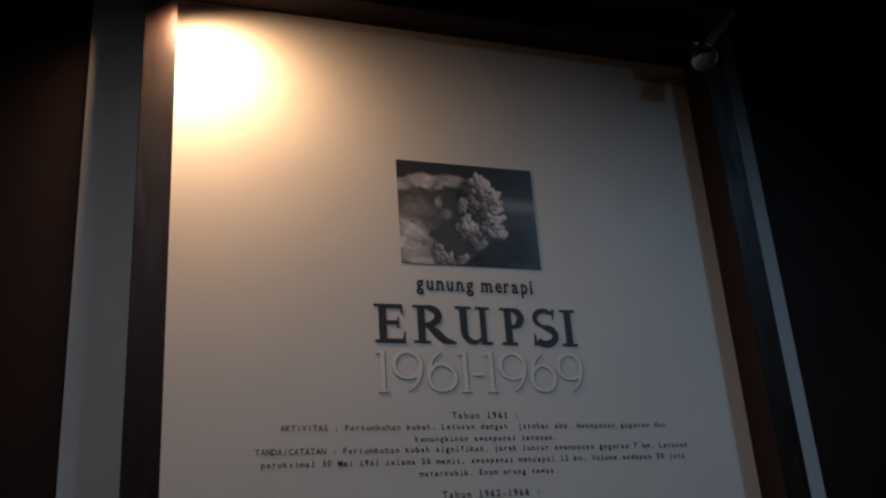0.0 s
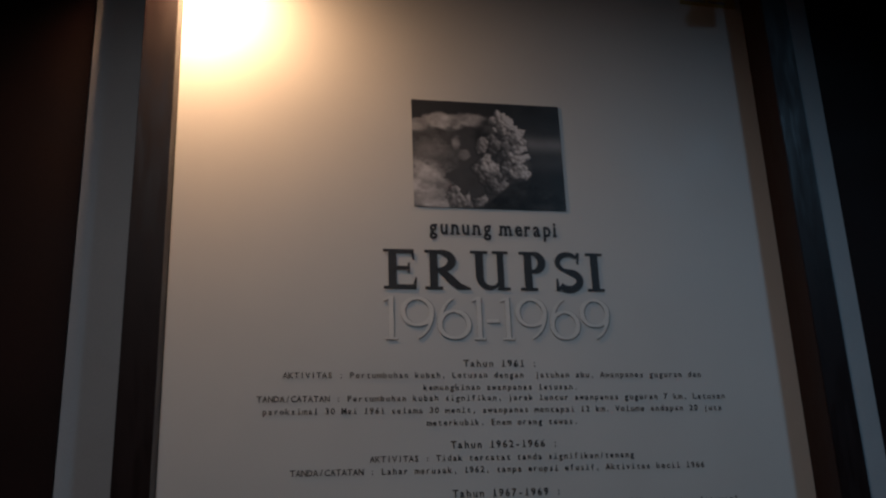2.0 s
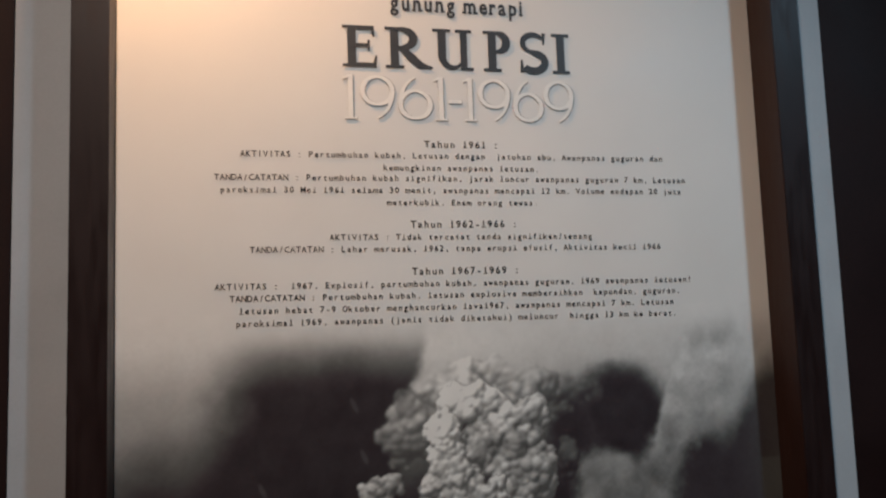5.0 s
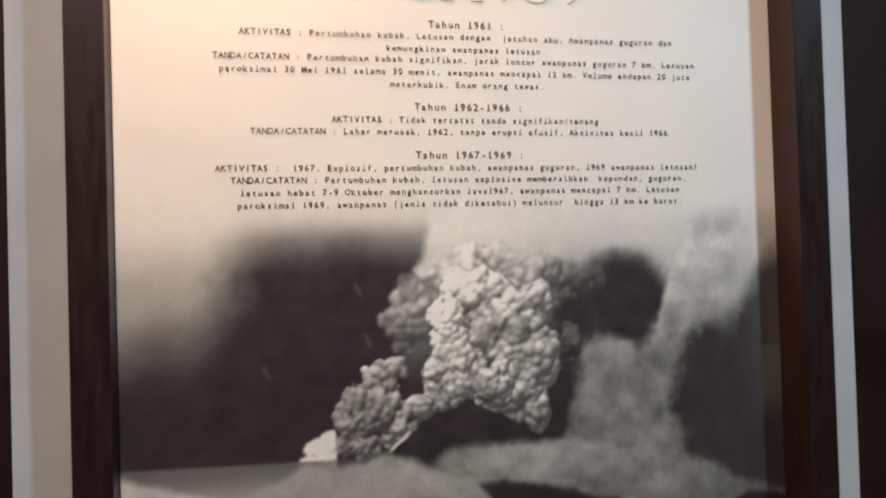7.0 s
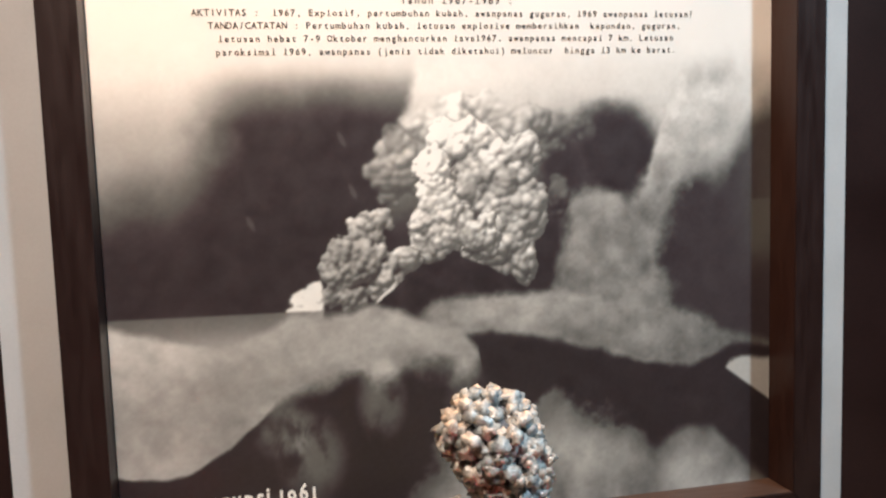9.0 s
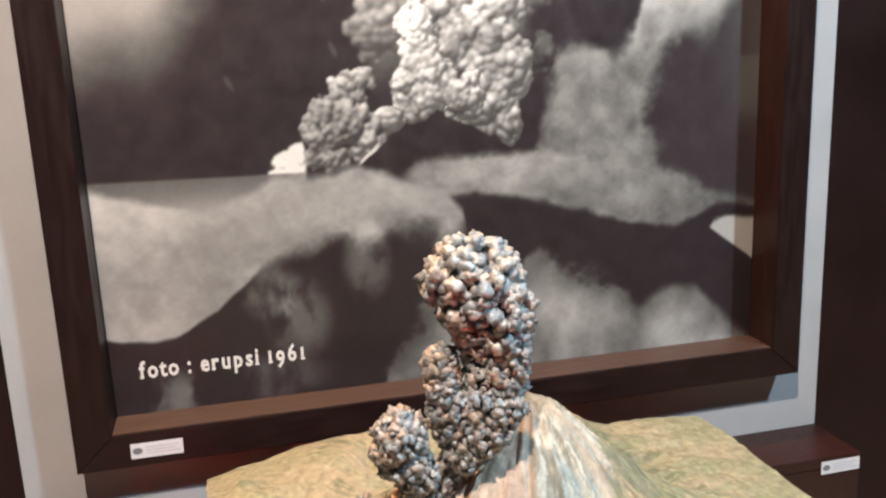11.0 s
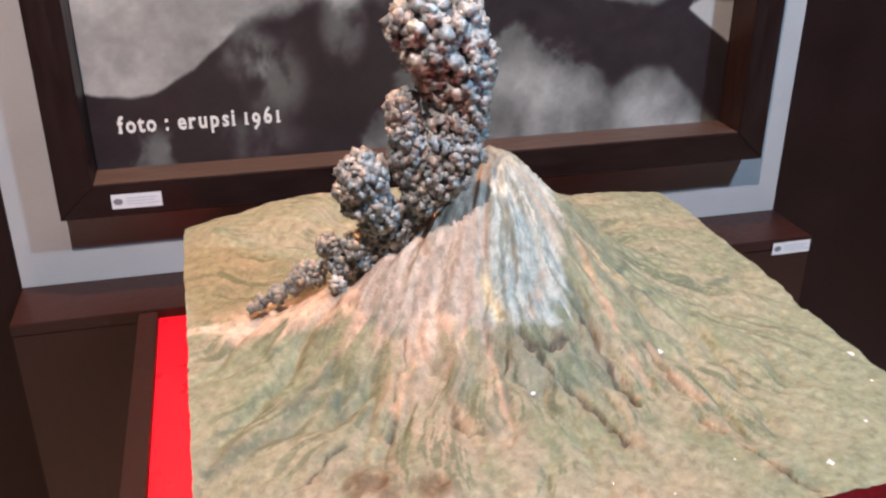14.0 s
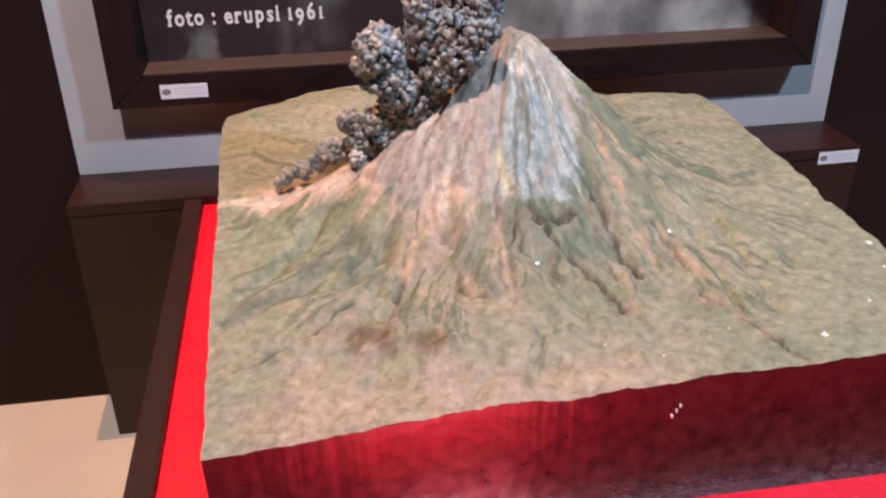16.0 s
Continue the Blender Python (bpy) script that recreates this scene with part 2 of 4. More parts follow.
def mitred(a0, a1, b0, b1):
    """A frame member between an outer and an inner edge, each given by two (x, z) corners."""
    made = bmesh.new()
    f = [made.verts.new((x, FRONT, z)) for x, z in (a0, a1, b1, b0)]
    g = [made.verts.new((x, 0.0095, z)) for x, z in (a0, a1, b1, b0)]
    made.faces.new(f)
    made.faces.new(g[::-1])
    for k in range(4):
        made.faces.new((f[k], g[k], g[(k + 1) % 4], f[(k + 1) % 4]))
    bmesh.ops.recalc_face_normals(made, faces=made.faces)
    bmesh.ops.bevel(made, geom=[e for e in made.edges if all(abs(v.co.y - FRONT) < 1e-6 for v in e.verts)], offset=0.0012, segments=2, affect="EDGES")
    return made


OUT_B, OUT_T = 0.610, 2.639
c = 0.0004
part("rail", mitred((-OUT_X, OUT_B), (OUT_X, OUT_B), (-IN_X, IN_B), (IN_X, IN_B)), walnut, picture_frame)
part("rail", mitred((-OUT_X, OUT_T), (OUT_X, OUT_T), (-IN_X, IN_T), (IN_X, IN_T)), walnut, picture_frame)
part("stile", mitred((-OUT_X, OUT_B + c), (-OUT_X, OUT_T - c), (-IN_X, IN_B + c), (-IN_X, IN_T - c)), walnut_upright, picture_frame)
part("stile", mitred((OUT_X, OUT_B + c), (OUT_X, OUT_T - c), (IN_X, IN_B + c), (IN_X, IN_T - c)), walnut_upright, picture_frame)

# added strip that carries the painted light along the bottom rail's top
part("lit_top_strip", slab(-IN_X + 0.0006, IN_X - 0.0006, FRONT + 0.002, -0.0008, IN_B + 0.0002, IN_B + 0.003, 0.0008), lit_rail_brown, picture_frame, "added brown strip with light painted on the rail's top")

# ---- poster ----
poster = empty("poster", 0, 0, 0)
tagged(poster, "white printed poster with a black and white eruption photograph", "poster")
PHOTO_TOP = 1.475
part("sheet", slab(-IN_X + 0.001, IN_X - 0.001, 0.0, 0.009, PHOTO_TOP, IN_T - 0.001), paper, poster)


def print_grid(name, x0, x1, z0, z1, step, shade, y, parent, label):
    """A flat print: a fine grid at the plane y, its tones given by shade(X, Z) -> r, g, b."""
    nx, nz = int((x1 - x0) / step) + 1, int((z1 - z0) / step) + 1
    X, Z = np.meshgrid(np.linspace(x0, x1, nx), np.linspace(z0, z1, nz))
    co = np.stack([X, np.full_like(X, y), Z], -1).reshape(-1, 3)
    k = np.arange(nx * nz).reshape(nz, nx)
    faces = np.stack([k[:-1, :-1], k[:-1, 1:], k[1:, 1:], k[1:, :-1]], -1).reshape(-1, 4)
    me = mesh_from(name, co.tolist(), faces.tolist(), photo_print)
    rgba = np.ones((nx * nz, 4), np.float32)
    rgba[:, :3] = np.stack([np.asarray(v).reshape(-1) for v in shade(X, Z)], -1)
    at = me.color_attributes.new("print", "FLOAT_COLOR", "POINT")
    at.data.foreach_set("color", rgba.reshape(-1))
    return put(name, me, parent, label)


def soften(a, times):
    for _ in range(times):
        p = np.pad(a, 1, mode="edge")
        a = (p[:-2, 1:-1] + p[2:, 1:-1] + p[1:-1, :-2] + p[1:-1, 2:] + 2 * p[1:-1, 1:-1]) / 6
    return a


def billows(X, Z, clusters, seed, count, sizes, light=(-0.30, 0.70, 0.55), subs=11):
    """Cauliflower smoke: large puffs that carry smaller ones, shaded by their relief with dark folds between."""
    rng = np.random.RandomState(seed)
    H, base_tone = np.full(X.shape, -1.0), np.zeros(X.shape)
    step = X[0, 1] - X[0, 0]
    U = X + sizes[1] * 0.9 * (fbm(X, Z, sizes[1] * 2.2, seed + 40) - 0.5)
    V = Z + sizes[1] * 0.9 * (fbm(X, Z, sizes[1] * 2.2, seed + 50) - 0.5)
    xs, zs = X[0], Z[:, 0]
    weights = np.array([c[2] * c[3] for c in clusters])
    weights = weights / weights.sum()

    def puff(x, z, r, near, tone):
        i0, i1 = np.searchsorted(xs, (x - 1.5 * r, x + 1.5 * r))
        j0, j1 = np.searchsorted(zs, (z - 1.5 * r, z + 1.5 * r))
        if i1 <= i0 or j1 <= j0:
            return
        w = (slice(j0, j1), slice(i0, i1))
        q = r * r - (U[w] - x) ** 2 - (V[w] - z) ** 2
        h = near + np.sqrt(np.clip(q, 0, None))
        win = (q > 0) & (h > H[w])
        H[w] = np.where(win, h, H[w])
        base_tone[w] = np.where(win, tone, base_tone[w])

    for k in range(count):
        cx, cz, rx, rz, base = clusters[rng.choice(len(clusters), p=weights)]
        a, d = rng.uniform(0, 2 * np.pi), math.sqrt(rng.uniform(0, 1))
        x, z = cx + rx * d * math.cos(a), cz + rz * d * math.sin(a)
        r = sizes[0] + (sizes[1] - sizes[0]) * rng.uniform() ** 1.6
        near = 0.8 * min(rx, rz) * math.sqrt(max(0.0, 1 - d * d)) + rng.uniform(0, 0.5) * r
        tone = base * rng.uniform(0.86, 1.10)
        puff(x, z, r, near, tone)
        for _ in range(subs):
            a, d = rng.uniform(0, 2 * np.pi), math.sqrt(rng.uniform(0, 1))
            puff(x + r * d * math.cos(a), z + r * d * math.sin(a), r * rng.uniform(0.22, 0.50), near + r * 0.82 * math.sqrt(1 - d * d), tone * rng.uniform(0.95, 1.06))
    hit = H > -0.5
    S = np.where(hit, H, 0.0)
    S = soften(S, 1)
    gz, gx = np.gradient(S, step)
    gx, gz = np.clip(gx, -2.5, 2.5), np.clip(gz, -2.5, 2.5)
    n = np.sqrt(gx * gx + gz * gz + 1)
    l = np.array(light) / np.linalg.norm(light)
    lit = np.clip((-gx * l[0] - gz * l[1] + l[2]) / n, 0, 1)
    fold = ease(-0.50 * sizes[1], 0.12 * sizes[1], S - soften(S, 14))
    deep = ease(-0.9 * sizes[1], 0.2 * sizes[1], S - soften(S, 60))
    tone = 1.05 * base_tone * (0.44 + 0.62 * lit) * (0.40 + 0.62 * fold) * (0.62 + 0.42 * deep) * (0.78 + 0.44 * fbm(X, Z, sizes[1] * 3.0, seed + 60, 3))
    return soften(tone, 1), hit


def line(X, *pts):
    return np.interp(X, [p[0] for p in pts], [p[1] for p in pts])


def eruption_photo(X, Z):
    w = (fbm(X, Z, 0.10, 3) - 0.5) * 0.09
    w2 = (fbm(X, Z, 0.05, 11) - 0.5) * 0.05
    cloudy = fbm(X, Z, 0.16, 23)
    fine = fbm(X, Z, 0.03, 31)

    def lay(v, tone, mask):
        return v * (1 - mask) + tone * mask

    v = 0.185 + 0.05 * (cloudy - 0.5)
    # lighter air to the right of the smoke column
    v = lay(v, 0.235 + 0.10 * ease(0.47, 0.58, X) * ease(1.0, 1.2, Z), ease(0.33, 0.42, X))
    # haze at the left edge and along the top
    left = ease(-0.36, -0.50, X + 0.30 * (1.30 - Z) + 1.2 * w)
    v = lay(v, 0.62 + 0.25 * ease(1.25, 1.47, Z), left * ease(1.13, 1.30, Z + w))
    v = lay(v, 0.90, ease(1.33, 1.475, Z + 0.5 * w))
    # pale column above the crater
    edge = line(Z, (1.15, -0.12), (1.26, -0.135), (1.34, -0.10), (1.42, -0.075), (1.48, -0.07))
    column = ease(-0.012, 0.012, X - edge + 0.5 * w2) * ease(0.28, 0.10, X + w)
    v = lay(v, 0.62 + 0.3 * ease(1.28, 1.42, Z), column * ease(1.14, 1.30, Z + w))
    # bright haze at the upper right with its dark gap
    upper = ease(1.30, 1.40, Z + 1.2 * w + 0.10 * ease(0.30, 0.42, X) - 0.12 * ease(0.46, 0.58, X))
    v = lay(v, 0.86 - 0.25 * fine * ease(1.42, 1.3, Z), upper * ease(0.0, 0.15, X))
    # dark hollow between the haze and the pillar, open towards the column
    gap = ((X - 0.262 + 0.9 * w) / 0.054) ** 2 + ((Z - 1.298 - 1.2 * w) / 0.056) ** 2
    gap = np.minimum(gap, ((X - 0.302 + 0.5 * w2) / 0.030) ** 2 + ((Z - 1.262 - 0.5 * w2) / 0.040) ** 2)
    gap = np.minimum(gap, ((X - 0.175 + 0.5 * w) / 0.040) ** 2 + ((Z - 1.250 - 0.5 * w) / 0.075) ** 2)
    v = lay(v, 0.20, ease(2.5, 0.10, gap + 36 * w2 + 12 * w))
    # grey pillar of smoke
    pl = line(Z, (0.98, 0.10), (1.03, 0.140), (1.063, 0.164), (1.12, 0.176), (1.20, 0.178), (1.235, 0.172), (1.30, 0.18))
    pr = line(Z, (0.97, 0.46), (1.018, 0.385), (1.055, 0.362), (1.09, 0.355), (1.14, 0.378), (1.19, 0.398), (1.235, 0.42), (1.31, 0.50))
    lid = line(X, (0.16, 1.22), (0.20, 1.228), (0.25, 1.218), (0.30, 1.205), (0.33, 1.240), (0.355, 1.31), (0.38, 1.40), (0.50, 1.47))
    pillar = ease(-0.014, 0.016, X - pl + w2) * ease(-0.020, 0.022, pr - X + 1.3 * w2) * ease(-0.018, 0.022, lid - Z + 1.3 * w2)
    v = lay(v, 0.53 + 0.30 * (fine - 0.5) + 0.16 * (cloudy - 0.5) + 0.30 * ease(1.16, 1.34, Z) - 0.05 * ease(0.30, 0.39, X), pillar)
    # dimmer smoke behind and beside the column
    tone, hit = billows(X, Z, [(-0.126, 1.262, 0.018, 0.036, 0.70), (-0.108, 1.300, 0.024, 0.030, 0.78), (-0.095, 1.258, 0.014, 0.028, 0.66), (0.15, 1.325, 0.040, 0.030, 0.56), (0.205, 1.335, 0.025, 0.020, 0.48), (0.165, 1.215, 0.012, 0.030, 0.44)], 15, 100, (0.010, 0.026), subs=6)
    v = lay(v, soften(np.where(hit, tone, v), 3), 0.85 * soften(hit.astype(float), 6) * ease(1.38, 1.31, Z + w))
    # upper billows dissolving into the haze
    tone, hit = billows(X, Z, [(-0.04, 1.345, 0.055, 0.030, 1.06), (0.055, 1.350, 0.045, 0.025, 0.92), (0.11, 1.345, 0.030, 0.022, 0.80)], 17, 120, (0.010, 0.026), subs=8)
    v = lay(v, soften(np.where(hit, tone, v), 2), 0.8 * soften(hit.astype(float), 6) * ease(1.39, 1.32, Z + 1.5 * w))
    # the billowing column: broad puffs, a bright seam and small knots above the crater
    tone, hit = billows(X, Z, [(0.050, 1.245, 0.050, 0.045, 0.90), (0.092, 1.285, 0.030, 0.024, 0.82), (0.088, 1.190, 0.036, 0.050, 0.80), (0.055, 1.135, 0.045, 0.030, 0.84), (0.098, 1.108, 0.018, 0.022, 0.80), (0.000, 1.312, 0.042, 0.022, 1.04)], 5, 330, (0.009, 0.030), subs=12)
    v = lay(v, np.where(hit, tone, v), soften(hit.astype(float), 3))
    tone, hit = billows(X, Z, [(-0.054, 1.270, 0.022, 0.030, 1.02), (-0.040, 1.225, 0.022, 0.030, 1.0), (-0.036, 1.170, 0.048, 0.034, 0.95), (0.020, 1.150, 0.030, 0.030, 0.82), (-0.056, 1.140, 0.024, 0.018, 0.80), (-0.074, 1.170, 0.012, 0.016, 0.70)], 8, 300, (0.006, 0.020), subs=11)
    v = lay(v, np.where(hit, tone, v), soften(hit.astype(float), 2))
    # the smaller flow beside it
    tone, hit = billows(X, Z, [(-0.190, 1.115, 0.044, 0.048, 0.68), (-0.155, 1.170, 0.030, 0.028, 0.70), (-0.205, 1.068, 0.034, 0.024, 0.68), (-0.140, 1.090, 0.030, 0.028, 0.70), (-0.108, 1.120, 0.018, 0.020, 0.70)], 6, 190, (0.007, 0.020))
    v = lay(v, np.where(hit, tone, v), soften(hit.astype(float), 2))
    # bright puff and the gleam on the rim
    tone, hit = billows(X, Z, [(-0.266, 1.052, 0.028, 0.022, 1.35), (-0.254, 1.070, 0.014, 0.012, 1.35), (-0.298, 1.036, 0.018, 0.010, 1.35)], 21, 90, (0.006, 0.011))
    v = lay(v, np.clip(soften(tone, 2), 0.72, 0.93), soften(hit.astype(float), 2) * ease(-0.236, -0.244, X))
    gleam = line(X, (-0.165, 1.04), (-0.12, 1.085), (-0.09, 1.098)) - Z
    v = lay(v, 0.85, ease(-0.003, 0.003, gleam + 0.2 * w2) * ease(-0.158, -0.148, X) * ease(-0.112, -0.125, X))
    # summit
    top = line(X, (-0.16, 1.035), (-0.155, 1.043), (-0.10, 1.093), (-0.08, 1.105), (-0.046, 1.116), (0.0, 1.117), (0.04, 1.10), (0.09, 1.068), (0.16, 1.03))
    v = lay(v, 0.185 + 0.12 * (fine - 0.5), ease(-0.003, 0.003, top - Z + 0.25 * w2) * ease(-0.165, -0.155, X) * ease(0.2, 0.14, X))
    # far cloud sea at the left
    sea = ease(1.052, 1.046, Z + 0.02 * (X + 0.57)) * ease(-0.2, -0.30, X)
    v = lay(v, 0.40 + 0.22 * ease(1.05, 0.98, Z), sea)
    # right bank of cloud
    t1 = line(X, (-0.10, 1.03), (-0.044, 1.053), (0.075, 1.056), (0.157, 1.047), (0.30, 1.02), (0.436, 0.977), (0.504, 0.95), (0.58, 0.93))
    b1 = line(X, (-0.10, 0.98), (0.013, 0.985), (0.10, 0.972), (0.22, 0.948), (0.33, 0.905), (0.424, 0.902), (0.50, 0.93), (0.58, 0.915))
    m = ease(-0.010, 0.012, t1 - Z + 0.6 * w2) * ease(-0.012, 0.014, Z - b1 + 0.6 * w2) * ease(-0.12, -0.04, X)
    v = lay(v, 0.48 + 0.12 * ease(0.95, 1.04, Z) + 0.26 * (fine - 0.5) + 0.20 * (fbm(X, 2.2 * Z, 0.10, 91) - 0.5), m)
    # dark flanks below
    flank = ease(0.008, -0.010, Z - b1 + 0.5 * w2) * ease(-0.06, 0.02, X)
    v = lay(v, 0.175 + 0.05 * (cloudy - 0.5), flank)
    ridge = line(X, (0.33, 0.905), (0.368, 0.907), (0.43, 0.905), (0.48, 0.89), (0.52, 0.86), (0.564, 0.828), (0.58, 0.815))
    blob = ease(-0.003, 0.004, Z - ridge) * ease(-0.006, 0.008, line(X, (0.48, 0.88), (0.495, 0.898), (0.52, 0.905), (0.58, 0.90)) - Z + 0.5 * w2) * ease(0.478, 0.492, X)
    v = lay(v, 0.72, blob)
    # left bank
    t0 = line(X, (-0.58, 1.04), (-0.42, 0.995), (-0.371, 1.006), (-0.30, 1.034), (-0.235, 1.038), (-0.155, 1.044), (-0.084, 1.026), (-0.02, 1.0), (0.02, 0.96), (0.03, 0.90))
    m = ease(-0.008, 0.010, t0 - Z + 0.5 * w2) * ease(0.035, 0.015, X)
    v = lay(v, 0.56 + 0.09 * ease(0.9, 1.02, Z) + 0.20 * (fine - 0.5) + 0.18 * (fbm(X, 1.8 * Z, 0.12, 93) - 0.5) + 0.07 * ease(-0.30, -0.50, X), m)
    slope = line(X, (-0.58, 0.80), (-0.55, 0.792), (-0.50, 0.786), (-0.47, 0.79), (-0.40, 0.825), (-0.35, 0.868), (-0.326, 0.893), (-0.27, 0.915), (-0.20, 0.925), (-0.10, 0.925), (0.0, 0.93), (0.06, 0.96))
    soft_edge = line(X, (-0.58, 0.004), (-0.35, 0.005), (-0.28, 0.02), (0.0, 0.035))
    m = ease(-1, 1, (slope - Z + (0.2 + 1.3 * ease(-0.33, -0.2, X)) * w2) / soft_edge) * ease(0.10, 0.05, X)
    v = lay(v, 0.165 + 0.05 * (cloudy - 0.5), m)
    # drifting mist on the dark slope
    wisp = fbm(X + 0.6 * w, 0.6 * Z, 0.06, 61)
    for mx, mz, rx, rz, s in ((-0.315, 0.850, 0.06, 0.06, 0.24), (-0.15, 0.885, 0.05, 0.09, 0.22), (-0.27, 0.80, 0.07, 0.09, 0.22), (-0.48, 0.685, 0.11, 0.06, 0.26), (-0.34, 0.70, 0.14, 0.05, 0.16), (-0.02, 0.90, 0.06, 0.06, 0.14)):
        g = ((X - mx) / rx) ** 2 + ((Z - mz) / rz) ** 2
        v = v + s * ease(1.0, 0.0, g) * ease(0.38, 0.68, wisp)
    # low cloud at the lower right
    t2 = line(X, (-0.20, 0.60), (-0.146, 0.661), (-0.08, 0.745), (-0.03, 0.81), (0.04, 0.83), (0.124, 0.84), (0.175, 0.863), (0.23, 0.825), (0.30, 0.80), (0.345, 0.755), (0.37, 0.77), (0.412, 0.786), (0.46, 0.772), (0.50, 0.73), (0.564, 0.682), (0.58, 0.66))
    rough = ease(0.36, 0.30, X)
    m = ease(-0.014, 0.016, t2 - Z + (0.5 + 1.6 * rough) * w2 + 0.4 * rough * w)
    v = lay(v, 0.54 + 0.50 * (fbm(X, Z, 0.07, 57) - 0.47) + 0.12 * ease(0.30, 0.42, X) - 0.10 * ease(0.06, 0.0, t2 - Z), m * (0.75 + 0.25 * ease(0.0, 0.08, t2 - Z)))
    # scratches and grain of the old print
    v = v + 0.03 * (fbm(X, Z, 0.006, 71, 2) - 0.5) + 0.03 * (fbm(X, Z, 0.4, 73) - 0.5)
    for sx, sz in ((-0.35, 1.19), (-0.185, 1.235), (-0.20, 1.32)):
        v = v + 0.09 * ease(1.0, 0.2, ((X - sx - 0.4 * (sz - Z)) / 0.006) ** 2 + ((Z - sz) / 0.016) ** 2)
    # strip along the right edge: the frame's shadow painted in, with a paler stretch of print
    edge_strip = ease(0.5375, 0.5385, X)
    v = v * (1 - 0.12 * edge_strip)
    v = lay(v, 0.42, 0.5 * edge_strip * ease(1.195, 1.19, Z) * ease(1.05, 1.12, Z))
    v = np.clip(v, 0.1, 0.96)
    fade = ease(1.40, 1.474, Z)
    warm = ease(0.35, 0.2, v)
    r, g, b = linear(v) * (1 + 0.14 * warm), linear(v) * (1 - 0.15 * warm), linear(v) * (0.96 + 0.02 * warm)
    return tuple(0.86 * (c * (1 - fade)) + t * fade for c, t in ((r, 0.70), (g, 0.695), (b, 0.665)))


print_grid("eruption_photograph", -IN_X + 0.001, IN_X - 0.001, IN_B + 0.001, PHOTO_TOP, 0.0021, eruption_photo, 0.0, poster, "black and white photograph of an eruption above clouds")
part("photo_backing", slab(-IN_X + 0.001, IN_X - 0.001, 0.002, 0.009, IN_B + 0.001, PHOTO_TOP - 0.001), paper, poster)


def small_photo(X, Z):
    u, q = (X + 0.147) / 0.293, (Z - 2.054) / 0.219
    w = (fbm(u, q, 0.25, 101) - 0.5) * 0.35
    fine = fbm(u, q, 0.08, 103)

    def lay(v, tone, mask):
        return v * (1 - mask) + tone * mask

    v = 0.20 + 0.10 * ease(0.9, 0.6, q) + 0.22 * ease(0.12, 0.0, np.abs(q - 0.62)) * ease(0.6, 0.75, u)
    v = lay(v, 0.18, ease(0.45, 0.30, q) * ease(0.6, 0.75, u))
    cloud = fbm(u, q, 0.30, 111, 6, 0.62) - 0.5
    curl = fbm(u, q, 0.10, 113, 4) - 0.5
    for px, pz, rx, rz, s in ((0.03, 0.76, 0.10, 0.08, 0.60), (0.22, 0.80, 0.15, 0.09, 0.78), (0.40, 0.82, 0.13, 0.08, 0.74), (0.14, 0.55, 0.24, 0.20, 0.46), (0.28, 0.60, 0.055, 0.09, 0.66), (0.34, 0.50, 0.05, 0.07, 0.60), (0.06, 0.22, 0.19, 0.24, 0.80), (0.14, 0.04, 0.15, 0.16, 0.74)):
        g = np.sqrt(((u - px) / rx) ** 2 + ((q - pz) / rz) ** 2)
        v = lay(v, s * (0.90 + 0.9 * curl + 0.5 * cloud), ease(1.15, 0.70, g + 1.9 * cloud + 0.7 * curl))
    v = lay(v, 0.15, 0.85 * ease(1.2, 0.4, np.hypot((u - 0.47) / 0.10, (q - 0.66) / 0.20) + 1.5 * cloud))
    v = lay(v, 0.42 + 0.6 * curl, ease(1.15, 0.75, np.hypot((u - 0.63 + 0.28 * (q - 0.58)) / 0.12, (q - 0.58) / 0.32) + 0.8 * curl))
    cx = [(0.147 * (2 * px - 1), 2.054 + 0.219 * pz, rx, rz, s) for px, pz, rx, rz, s in ((0.57, 0.86, 0.016, 0.016, 0.84), (0.62, 0.76, 0.022, 0.022, 0.86), (0.67, 0.64, 0.022, 0.026, 0.88), (0.69, 0.50, 0.020, 0.026, 0.86), (0.70, 0.36, 0.018, 0.018, 0.78), (0.58, 0.60, 0.020, 0.030, 0.50), (0.62, 0.44, 0.018, 0.030, 0.56), (0.46, 0.60, 0.010, 0.014, 0.66), (0.47, 0.36, 0.020, 0.028, 0.68), (0.54, 0.24, 0.022, 0.022, 0.62), (0.30, 0.10, 0.020, 0.018, 0.66), (0.40, 0.05, 0.018, 0.012, 0.60))]
    tone, hit = billows(X, Z, cx, 9, 330, (0.003, 0.011), (0.55, 0.55, 0.40))
    v = lay(v, soften(tone, 1) * 1.1, soften(hit.astype(float), 3))
    mt = line(u, (0.45, 0.0), (0.62, 0.22), (0.72, 0.25), (0.85, 0.20), (1.0, 0.10))
    v = lay(v, 0.15 + 0.25 * (fine - 0.45), ease(-0.02, 0.02, mt - q + 0.1 * w))
    v = np.clip(v + 0.05 * (fine - 0.5), 0.08, 0.85)
    return linear(v), linear(v), linear(v) * 1.02


print_grid("small_photograph", -0.147, 0.146, 2.054, 2.273, 0.0013, small_photo, -0.0012, poster, "small black and white photograph of an ash cloud")


